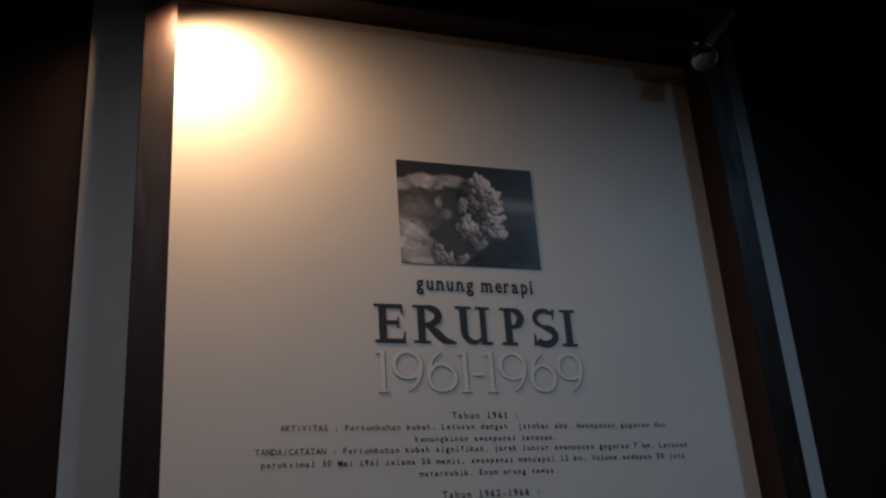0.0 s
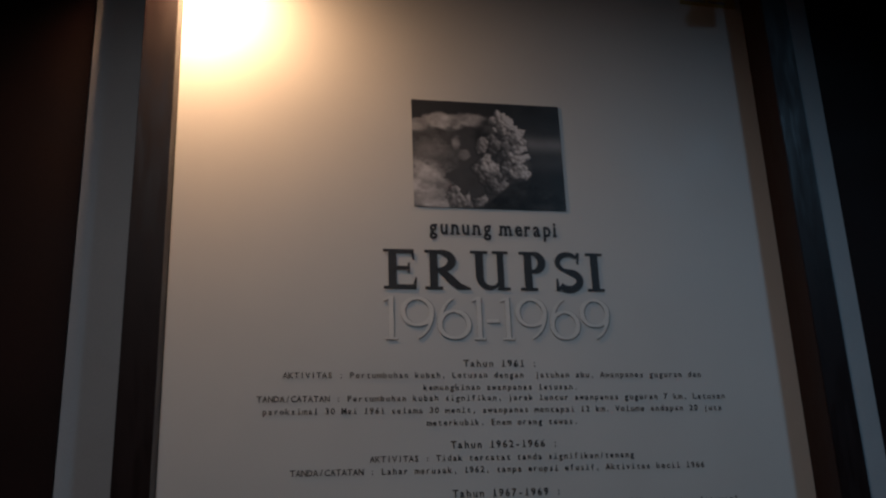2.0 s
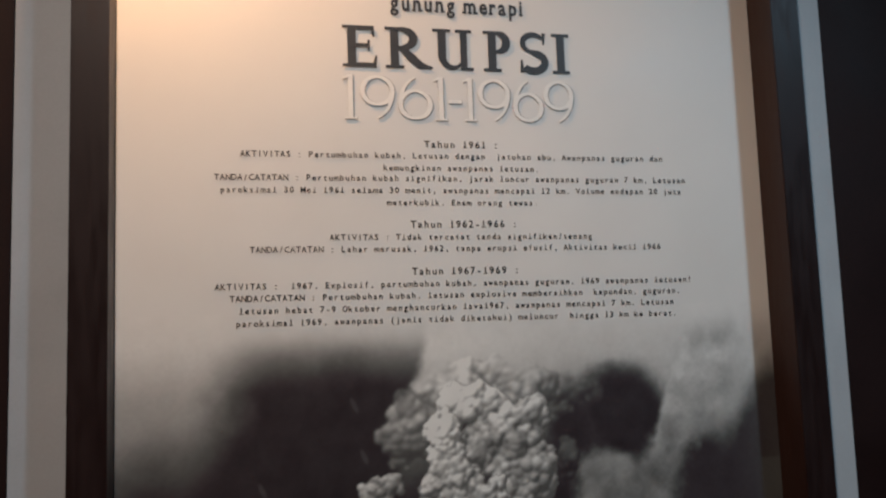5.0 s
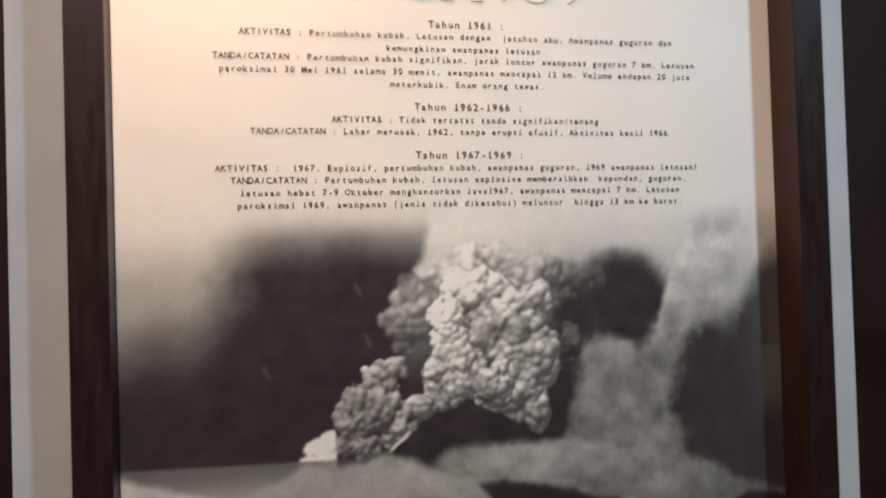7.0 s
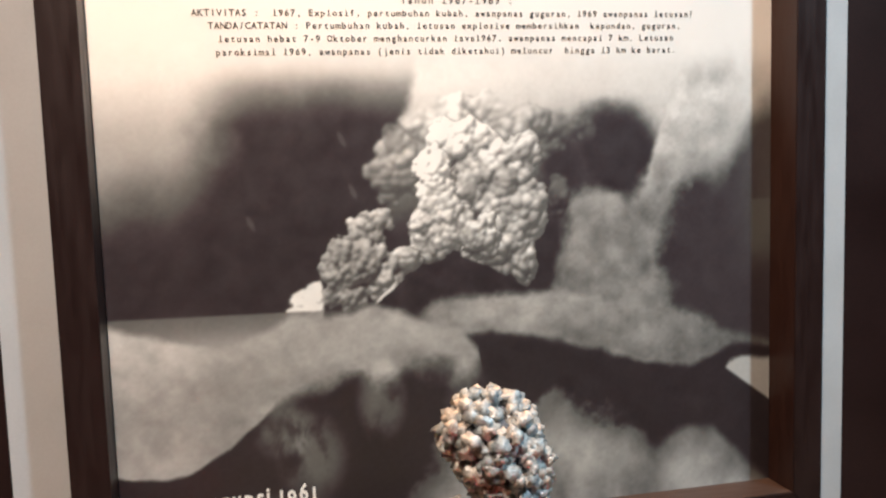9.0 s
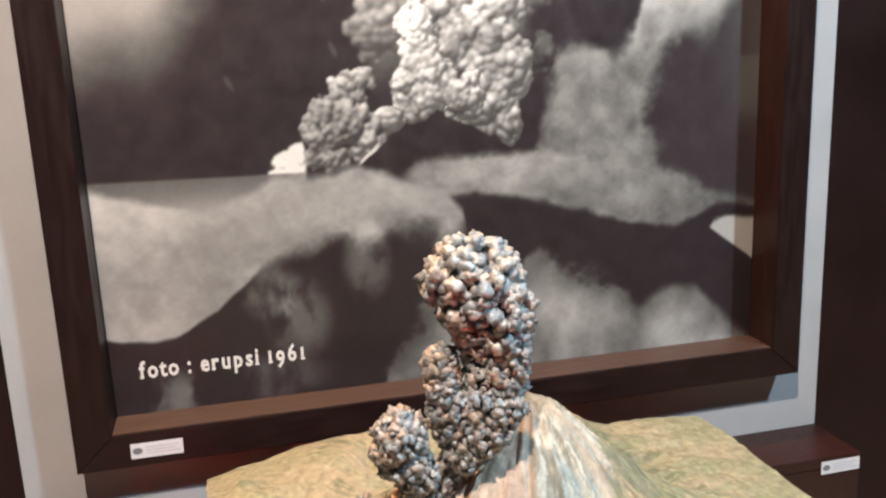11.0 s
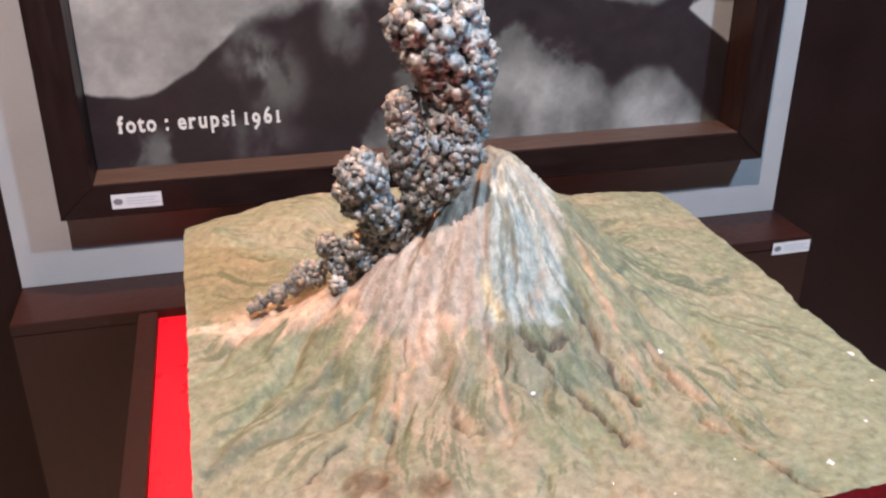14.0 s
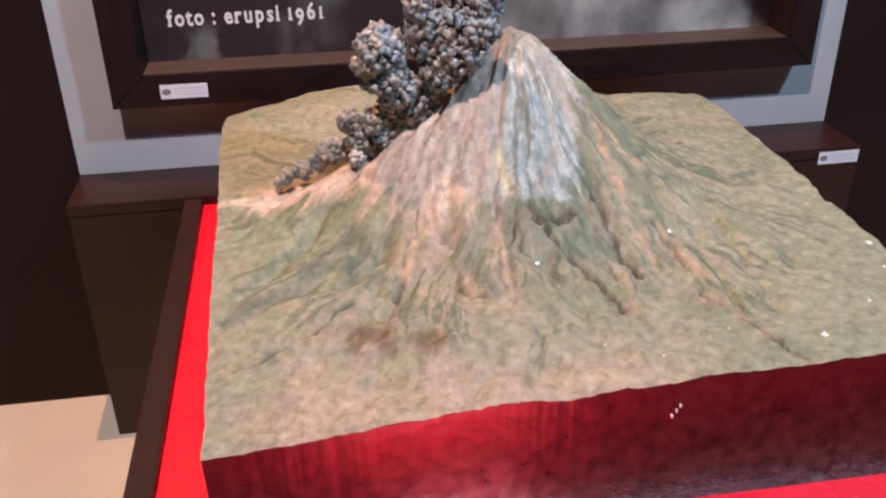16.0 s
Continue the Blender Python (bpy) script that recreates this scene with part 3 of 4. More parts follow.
# ---- writing on the poster ----
def glyphs(chars, bold=0.0):
    """Outlines of the built-in font, one flat mesh for each character: vertices, faces and advance."""
    made = {}
    obs = []
    for ch in sorted(set(chars)):
        cu = bpy.data.curves.new("glyph", "FONT")
        cu.body, cu.size, cu.resolution_u, cu.offset = ch, 1.0, 2, bold
        obs.append((ch, new("glyph", cu)))
    dg = bpy.context.evaluated_depsgraph_get()
    for ch, ob in obs:
        me = ob.evaluated_get(dg).to_mesh()
        vs = [(v.co.x, v.co.y) for v in me.vertices]
        made[ch] = (vs, [tuple(p.vertices) for p in me.polygons])
    for ch, ob in obs:
        cu = ob.data
        bpy.data.objects.remove(ob)
        bpy.data.curves.remove(cu)
    return made


LINES = [
    (1.7625, 0.0113, "Tahun 1961 :"),
    (1.742, 0.0094, "AKTIVITAS : Pertumbuhan kubah, Letusan dengan  jatuhan abu, Awanpanas guguran dan"),
    (1.7205, 0.0094, "kemungkinan awanpanas letusan."),
    (1.702, 0.0094, "TANDA/CATATAN : Pertumbuhan kubah signifikan, jarak luncur awanpanas guguran 7 km, Letusan"),
    (1.681, 0.0094, "paroksimal 30 Mei 1961 selama 30 menit, awanpanas mencapai 12 km. Volume endapan 20 juta"),
    (1.6597, 0.0094, "meterkubik. Enam orang tewas."),
    (1.622, 0.0113, "Tahun 1962-1966 :"),
    (1.600, 0.0094, "AKTIVITAS : Tidak tercatat tanda signifikan/tenang"),
    (1.580, 0.0094, "TANDA/CATATAN : Lahar merusak, 1962, tanpa erupsi efusif, Aktivitas kecil 1966"),
    (1.541, 0.0113, "Tahun 1967-1969 :"),
    (1.5195, 0.0094, "AKTIVITAS :  1967, Explosif, pertumbuhan kubah, awanpanas guguran, 1969 awanpanas letusan?"),
    (1.4997, 0.0094, "TANDA/CATATAN : Pertumbuhan kubah, letusan explosive membersihkan  kepundan, guguran,"),
    (1.4795, 0.0094, "letusan hebat 7-9 Oktober menghancurkan lava1967, awanpanas mencapai 7 km. Letusan"),
    (1.459, 0.0094, "paroksimal 1969, awanpanas (jenis tidak diketahui) meluncur  hingga 13 km ke barat."),
]
FONT = glyphs("".join(s for _, _, s in LINES).replace(" ", ""), 0.012)
BOLD = glyphs("gunungmerapifoto:erupsi1961", 0.028)
INK_Y = -0.0012


def typed(z, pitch, text):
    """A typewriter line, centred, every character in a cell of one width."""
    verts, faces = [], []
    x0 = -pitch * len(text) / 2
    size = pitch * 1.55
    for k, ch in enumerate(text):
        if ch == " ":
            continue
        vs, fs = FONT[ch]
        lo, hi = min(v[0] for v in vs), max(v[0] for v in vs)
        sx = size * min(1.0, 0.90 * pitch / (size * max(hi - lo, 0.01)))
        cx = x0 + (k + 0.5) * pitch
        base = len(verts)
        verts += [(cx + (x - (lo + hi) / 2) * sx, INK_Y, z - 0.36 * size + y * size) for x, y in vs]
        faces += [tuple(base + i for i in f) for f in fs]
        bars = []
        if ch in "il1":
            wide = 0.34 if ch in "il1TIf" else 0.2
            bars.append((cx - wide * pitch, cx + wide * pitch, z - 0.36 * size, z - 0.36 * size + 0.06 * size))
        for a, b, c0, c1 in bars:
            base = len(verts)
            verts += [(a, INK_Y - 0.0001, c0), (b, INK_Y - 0.0001, c0), (b, INK_Y - 0.0001, c1), (a, INK_Y - 0.0001, c1)]
            faces.append((base, base + 1, base + 2, base + 3))
    return put("text_line", mesh_from("text_line", verts, faces, ink), poster)


for z, pitch, text in LINES:
    typed(z, pitch, text)


def set_wide(name, text, x0, x1, base_z, height, mat, label):
    """Bold words stretched between x0 and x1, with small slab serifs at the feet."""
    adv, pos = {"i": 0.30, ":": 0.34, " ": 0.32, "f": 0.40, "t": 0.42, "1": 0.46, "r": 0.46, "m": 0.94, "s": 0.52}, 0.0
    marks = []
    for ch in text:
        a = adv.get(ch, 0.64)
        marks.append((ch, pos + a / 2))
        pos += a
    k = (x1 - x0) / pos
    verts, faces = [], []
    for ch, mid in marks:
        if ch == " ":
            continue
        vs, fs = BOLD[ch]
        lo, hi = min(v[0] for v in vs), max(v[0] for v in vs)
        base = len(verts)
        tall, drop = {"1": (0.74, 0.0), "9": (1.0, -0.22)}.get(ch, (1.0, 0.0))
        verts += [(x0 + k * mid + (x - (lo + hi) / 2) * k, INK_Y, base_z + (y * tall + drop) * height) for x, y in vs]
        faces += [tuple(base + i for i in f) for f in fs]
        feet = {"n": (-0.19, 0.19), "m": (-0.34, 0.0, 0.34), "r": (-0.12,), "i": (0.0,), "f": (-0.05,), "1": (0.02,), "p": (), "u": ()}.get(ch, ())
        for fx in feet:
            a, b = x0 + k * (mid + fx - 0.12), x0 + k * (mid + fx + 0.12)
            base = len(verts)
            verts += [(a, INK_Y - 0.0001, base_z), (b, INK_Y - 0.0001, base_z), (b, INK_Y - 0.0001, base_z + 0.07 * height), (a, INK_Y - 0.0001, base_z + 0.07 * height)]
            faces.append((base, base + 1, base + 2, base + 3))
    return put(name, mesh_from(name, verts, faces, mat), poster, label)


set_wide("subtitle", "gunung merapi", -0.123, 0.124, 2.002, 0.041, ink, "small bold serif words in black")
set_wide("caption", "foto : erupsi 1961", -0.534, -0.263, 0.7275, 0.041, caption_white, "white bold serif caption")


def ribbon(verts, faces, pts, widths, y):
    """A flat pen stroke along pts with the given widths."""
    base = len(verts)
    for k, (x, z) in enumerate(pts):
        ax, az = pts[max(k - 1, 0)]
        bx, bz = pts[min(k + 1, len(pts) - 1)]
        d = math.hypot(bx - ax, bz - az) or 1
        nx, nz = -(bz - az) / d, (bx - ax) / d
        w = widths[k] if isinstance(widths, (list, tuple)) else widths
        verts.append((x + nx * w / 2, y, z + nz * w / 2))
        verts.append((x - nx * w / 2, y, z - nz * w / 2))
    for k in range(len(pts) - 1):
        faces.append((base + 2 * k, base + 2 * k + 1, base + 2 * k + 3, base + 2 * k + 2))


def arc(cx, cz, rx, rz, a0, a1, n=18):
    return [(cx + rx * math.cos(radians(a0 + (a1 - a0) * k / n)), cz + rz * math.sin(radians(a0 + (a1 - a0) * k / n))) for k in range(n + 1)]


def swell(n, thin, thick, power=1.0):
    return [thin + (thick - thin) * math.sin(math.pi * k / n) ** power for k in range(n + 1)]


TITLE_B, TITLE_H = 1.8965, 0.0745
STEM, THIN, SER = 0.0150, 0.0065, 0.0055


def title_letter(ch, x0, x1):
    verts, faces = [], []
    b, t, w = TITLE_B, TITLE_B + TITLE_H, x1 - x0
    layer = [0]

    def stroke(pts, width):
        layer[0] += 1
        ribbon(verts, faces, pts, width, INK_Y - 0.00006 * layer[0])

    def serif(x, z, half):
        stroke([(x - half, z), (x + half, z)], SER)

    if ch in "ERPI":
        s = x0 + (w / 2 if ch == "I" else 0.0185)
        stroke([(s, b), (s, t)], STEM)
        serif(s, b + SER / 2, 0.0165)
        serif(s, t - SER / 2, 0.0165)
    if ch == "E":
        stroke([(s, t - 0.0040), (x1 - 0.004, t - 0.0040)], 0.0080)
        stroke([(s, b + 0.0042), (x1, b + 0.0042)], 0.0084)
        stroke([(s, (b + t) / 2 + 0.002), (x1 - 0.012, (b + t) / 2 + 0.002)], 0.0075)
        stroke([(x1 - 0.006, t), (x1 - 0.003, t - 0.020)], [0.007, 0.003])
        stroke([(x1 - 0.003, b), (x1 + 0.001, b + 0.022)], [0.008, 0.003])
        stroke([(x1 - 0.012, (b + t) / 2 - 0.008), (x1 - 0.012, (b + t) / 2 + 0.012)], 0.004)
    if ch in "RP":
        rad = 0.0205
        reach = min(w - 0.0185 - 0.008, 0.036)
        stroke([(s, t - 0.0035)] + arc(s + 0.010, t - rad, reach - 0.012, rad - 0.0035, 90, -90) + [(s, t - 2 * rad + 0.0035)], [0.007] + swell(18, 0.007, 0.0155) + [0.007])
    if ch == "R":
        stroke([(s + 0.012, t - 2 * rad + 0.004), (s + 0.030, b + 0.020), (s + 0.046, b + 0.006), (x1, b + 0.002)], [0.010, 0.0155, 0.013, 0.003])
    if ch == "U":
        l, r = x0 + 0.0175, x1 - 0.020
        stroke([(l, t), (l, b + 0.026)] + arc((l + r) / 2, b + 0.026, (r - l) / 2, 0.0215, 180, 300) + [(r, b + 0.016)], [STEM] * 2 + [STEM + (THIN - STEM) * k / 18 for k in range(19)] + [THIN])
        stroke([(r, t), (r, b)], 0.0125)
        serif(l, t - SER / 2, 0.0165)
        serif(r, t - SER / 2, 0.0150)
        stroke([(r, b + SER / 2), (r + 0.017, b + SER / 2)], SER)
    if ch == "S":
        cx = (x0 + x1) / 2
        up = arc(cx, t - 0.0195, w / 2 - 0.006, 0.016, 35, 250)
        dn = arc(cx, b + 0.0200, w / 2 - 0.005, 0.0165, 70, -145)
        stroke(up + dn, swell(18, 0.006, 0.011) + swell(18, 0.013, 0.014))
        stroke([(x1 - 0.006, t), (x1 - 0.007, t - 0.022)], [0.007, 0.003])
        stroke([(x0 + 0.004, b), (x0 + 0.003, b + 0.024)], [0.008, 0.003])
    return put("title_letter", mesh_from("title_letter", verts, faces, ink), poster)


for ch, a, b in (("E", -0.208, -0.148), ("R", -0.133, -0.047), ("U", -0.047, 0.030), ("P", 0.044, 0.099), ("S", 0.114, 0.166), ("I", 0.174, 0.209)):
    title_letter(ch, a, b)


def year_digit(ch, x0, x1):
    """A thin open numeral: a pale stroke over a soft grey edge."""
    b, t = 1.805, 1.883
    w = x1 - x0
    top = []
    if ch == "1":
        s = x0 + w * 0.55
        top = [([(s, b), (s, t)], 0.0085), ([(s - 0.011, b + 0.0015), (s + 0.011, b + 0.0015)], 0.003), ([(s, t - 0.001), (s - 0.014, t - 0.008)], [0.006, 0.002])]
    if ch == "-":
        top = [([(x0, b + 0.034), (x1, b + 0.034)], 0.006)]
    if ch in "69":
        cx, cz, rx, rz = (x0 + x1) / 2, t - 0.0275, w / 2 - 0.004, 0.0245
        ring = arc(cx, cz, rx, rz, 0, 360, 36)
        tail = arc(cx - 0.012, cz, rx + 0.012, t - 0.0275 - b, 0, -72, 18)
        ring_w = [0.0045 + 0.004 * abs(math.cos(2 * math.pi * k / 36)) for k in range(37)]
        tail_w = [0.0085 - 0.006 * k / 18 for k in range(19)]
        if ch == "6":
            ring = [(x0 + x1 - x, b + t - z) for x, z in ring]
            tail = [(x0 + x1 - x, b + t - z) for x, z in tail]
        top = [(ring, ring_w), (tail, tail_w)]
    edge_v, edge_f, fill_v, fill_f = [], [], [], []
    for k, (pts, wd) in enumerate(top):
        more = [v + 0.0022 for v in wd] if isinstance(wd, list) else wd + 0.0022
        ribbon(edge_v, edge_f, [(x + 0.0010, z - 0.0010) for x, z in pts], more, -0.0008 - 0.0001 * k)
        ribbon(fill_v, fill_f, pts, wd, -0.0014 - 0.0001 * k)
    digit = put("year_digit", mesh_from("year_digit", fill_v, fill_f, ink_white), poster, "pale open numeral with a grey edge")
    put("shadow_line", mesh_from("shadow_line", edge_v, edge_f, ink_grey), digit)


for ch, a, b in (("1", -0.213, -0.178), ("9", -0.177, -0.117), ("6", -0.111, -0.050), ("1", -0.052, -0.020), ("-", -0.021, 0.003), ("1", 0.003, 0.031), ("9", 0.033, 0.092), ("6", 0.097, 0.154), ("9", 0.155, 0.212)):
    year_digit(ch, a, b)

# ---- picture lamps on the frame's upper corners ----
def picture_lamp(name, x, lit, label):
    """A small round lamp head on a steel arm that reaches out and down from the frame's corner."""
    side = 1 if x > 0 else -1
    lamp = empty(name, 0, 0, 0)
    tagged(lamp, label, "lamp")
    head, tip = Vector((x, -0.115, 2.537)), Vector((side * 0.652, -0.112, 2.672))
    axis = Vector((-side * 0.12, 0.05 if lit else -0.5, -0.9)).normalized()
    part("arm", tube([tip, head + Vector((side * 0.020, 0.0, 0.035))], 0.011), satin, lamp, "straight satin metal arm")
    part("wall_mount", tube([(side * 0.655, -0.0225, 2.675), (side * 0.655, -0.026, 2.675), (side * 0.655, -0.116, 2.675)], [0.016, 0.009, 0.007]), steel, lamp)
    part("hinge", tube([head + Vector((side * 0.026, 0, 0.030)), head + Vector((-side * 0.020, 0, 0.030))], 0.006), steel, lamp)
    part("housing", tube([head - axis * 0.038, head - axis * 0.034, head - axis * 0.010, head, head + axis * 0.010], [0.012, 0.018, 0.025, 0.0285, 0.0290], 28, caps=False), lamp_black, lamp, "round black lamp head")
    part("bezel", tube([head + axis * 0.006, head + axis * 0.0115, head + axis * 0.0115], [0.0300, 0.0300, 0.026], 28, caps=False), steel, lamp, "bright ring round the lamp")
    part("glass", tube([head + axis * 0.002, head + axis * 0.006], [0.0275, 0.026], 28), bulb_glow if lit else lamp_face, lamp, "glowing warm bulb" if lit else "dull unlit glass")
    return lamp


picture_lamp("picture_lamp", -0.556, True, "lit warm picture lamp on the frame's corner")
picture_lamp("picture_lamp", 0.547, False, "unlit round picture lamp on a steel arm")


# ---- inventory stickers ----
def sticker(x0, x1, z0, z1, y, label, turn=0.0):
    s = empty("inventory_sticker", 0, 0, 0)
    tagged(s, label, "sticker", "inventory stickers")
    w, h = x1 - x0, z1 - z0
    part("paper", slab(0, w, -0.0006, 0, 0, h, 0.0002), sticker_white, s)
    bm = bmesh.new()
    bmesh.ops.create_circle(bm, cap_ends=True, radius=1, segments=24)
    for v in bm.verts:
        v.co = (0.13 * w + v.co.x * h * 0.30, -0.0010, 0.5 * h + v.co.y * h * 0.22)
    part("emblem", bm, sticker_dark, s, "dark oval emblem")
    for k, (a, b) in enumerate(((0.30, 0.92), (0.30, 0.85), (0.30, 0.94))):
        z = h * (0.70 - 0.20 * k)
        part("print_bar", slab(a * w, b * w, -0.0010, -0.0008, z - 0.04 * h, z + 0.04 * h), sticker_grey, s)
    s.location, s.rotation_euler = (x0, y, z0), (0, radians(turn), 0)
    return s


sticker(-0.552, -0.473, 0.6235, 0.6485, -0.0763, "white inventory sticker on the poster frame", 0.3)
sticker(0.634, 0.714, 0.4415, 0.4665, -0.1573, "white inventory sticker on the ledge box", -0.3)

# ---- small yellow label at the poster's top edge ----
label = empty("paper_label", 0, 0, 0)
tagged(label, "small yellowed paper label stuck on the poster", "label")
part("paper", slab(0, 0.126, -0.0008, 0, 0, 0.025, 0.0002), label_yellow, label)
for a, b in ((0.010, 0.058), (0.064, 0.102)):
    part("print_bar", slab(a, b, -0.0012, -0.0009, 0.0085, 0.0135), sticker_dark, label)
label.location, label.rotation_euler = (0.436, -0.0012, 2.531), (0, radians(1.5), 0)

# ---- pedestal with its red top ----
pedestal = empty("pedestal", 0, 0, 0)
tagged(pedestal, "dark brown display pedestal with a red top", "pedestal")
PX0, PX1, PY0, PY1 = -0.528, 0.458, -1.30, -0.1585
part("body", slab(PX0 + 0.004, PX1 - 0.004, PY0 + 0.004, PY1 - 0.001, FLOOR, 0.448), plinth_wood, pedestal)
RIM = 0.030
part("rim", slab(PX0, PX0 + RIM, PY0, PY1, 0.4485, 0.471, 0.0015), plinth_wood, pedestal)
part("rim", slab(PX1 - RIM, PX1, PY0, PY1, 0.4485, 0.471, 0.0015), plinth_wood, pedestal)
part("rim", slab(PX0 + RIM + 0.0004, PX1 - RIM - 0.0004, PY0, PY0 + RIM, 0.4485, 0.471, 0.0015), plinth_wood, pedestal)
part("red_sheet", slab(PX0 + RIM + 0.0006, PX1 - RIM - 0.0006, PY0 + RIM + 0.0006, PY1, 0.4486, 0.4580), red_sheet, pedestal, "glossy bright red sheet")

# ---- volcano model ----
volcano = empty("volcano_model", 0, 0, 0)
tagged(volcano, "painted plaster volcano model with an ash column", "model")
MX0, MX1, MY0, MY1, BASE = -0.438, 0.366, -0.968, -0.185, 0.4582
AX, AY = -0.052, -0.535


GULLIES = (
    # way down the slope, width, depth
    (((-0.071, -0.712), (-0.054, -0.724), (-0.035, -0.732), (-0.014, -0.719)), 0.0050, 0.009),
    (((-0.052, -0.730), (-0.033, -0.782), (-0.007, -0.808), (0.005, -0.849)), 0.0045, 0.008),
    (((0.007, -0.683), (0.025, -0.726), (0.029, -0.766), (0.047, -0.803)), 0.0048, 0.009),
    (((0.077, -0.721), (0.098, -0.781), (0.116, -0.819)), 0.0040, 0.007),
    (((0.103, -0.827), (0.114, -0.859)), 0.0060, 0.009),
    (((0.119, -0.882), (0.134, -0.928), (0.156, -0.957)), 0.0045, 0.006),
    (((-0.095, -0.729), (-0.097, -0.776), (-0.116, -0.841)), 0.0038, 0.006),
    (((-0.159, -0.769), (-0.147, -0.801), (-0.120, -0.820)), 0.0045, 0.006),
    (((-0.195, -0.675), (-0.206, -0.720), (-0.231, -0.781)), 0.0038, 0.005),
    (((-0.281, -0.777), (-0.339, -0.825), (-0.414, -0.855)), 0.0050, 0.006),
    (((0.204, -0.710), (0.251, -0.804)), 0.0035, 0.004),
)
BRUSH = (
    # dark green brushwork: way, width
    (((-0.276, -0.666), (-0.346, -0.732), (-0.421, -0.774)), 0.010),
    (((-0.270, -0.621), (-0.340, -0.604)), 0.006), (((-0.253, -0.700), (-0.281, -0.714)), 0.011),
    (((-0.206, -0.659), (-0.226, -0.690)), 0.009), (((-0.270, -0.725), (-0.268, -0.748)), 0.009),
    (((-0.125, -0.725), (-0.150, -0.760)), 0.010), (((-0.122, -0.800), (-0.090, -0.760)), 0.009),
    (((0.081, -0.648), (0.165, -0.603)), 0.005), (((0.214, -0.568), (0.301, -0.536)), 0.005),
    (((0.099, -0.599), (0.190, -0.500)), 0.004), (((0.004, -0.650), (0.022, -0.700)), 0.012),
    (((-0.016, -0.712), (0.000, -0.745)), 0.012), (((0.060, -0.640), (0.110, -0.690)), 0.006),
)
BARE = (
    # salmon and ochre runs of bare ground: way, width
    (((-0.178, -0.674), (-0.195, -0.713), (-0.215, -0.745)), 0.007),
    (((0.028, -0.592), (0.044, -0.619), (0.046, -0.658)), 0.004),
    (((-0.027, -0.659), (-0.043, -0.695), (-0.069, -0.705)), 0.006),
    (((-0.099, -0.720), (-0.108, -0.800), (-0.120, -0.850)), 0.005),
    (((0.046, -0.658), (0.050, -0.720), (0.062, -0.775)), 0.006),
    (((0.086, -0.721), (0.110, -0.781), (0.130, -0.830)), 0.005),
)


def nearness(X, Y, way, wide):
    """Closeness to a wandering brush line, ragged along its length."""
    d = np.full(X.shape, 9.0)
    for (ax, ay), (bx, by) in zip(way, way[1:]):
        ux, uy = bx - ax, by - ay
        t = np.clip(((X - ax) * ux + (Y - ay) * uy) / (ux * ux + uy * uy), 0, 1)
        d = np.minimum(d, np.hypot(X - ax - t * ux, Y - ay - t * uy))
    return np.exp(-(d / wide) ** 2)


def gully_fields(X, Y):
    """Depth and closeness of the cut gullies, with a wandering line."""
    wx, wy = X + 0.026 * (fbm(X, Y, 0.028, 241, 4) - 0.5), Y + 0.026 * (fbm(X, Y, 0.028, 243, 4) - 0.5)
    rag = 0.45 + 0.75 * ease(0.30, 0.70, fbm(X, Y, 0.09, 247, 4))
    deep, near = np.zeros(X.shape), np.zeros(X.shape)
    for way, wide, depth in GULLIES:
        close = nearness(wx, wy, way, 0.62 * wide)
        deep = np.maximum(deep, 0.95 * depth * rag * close)
        near = np.maximum(near, close ** 0.06 * rag)
    return deep, near


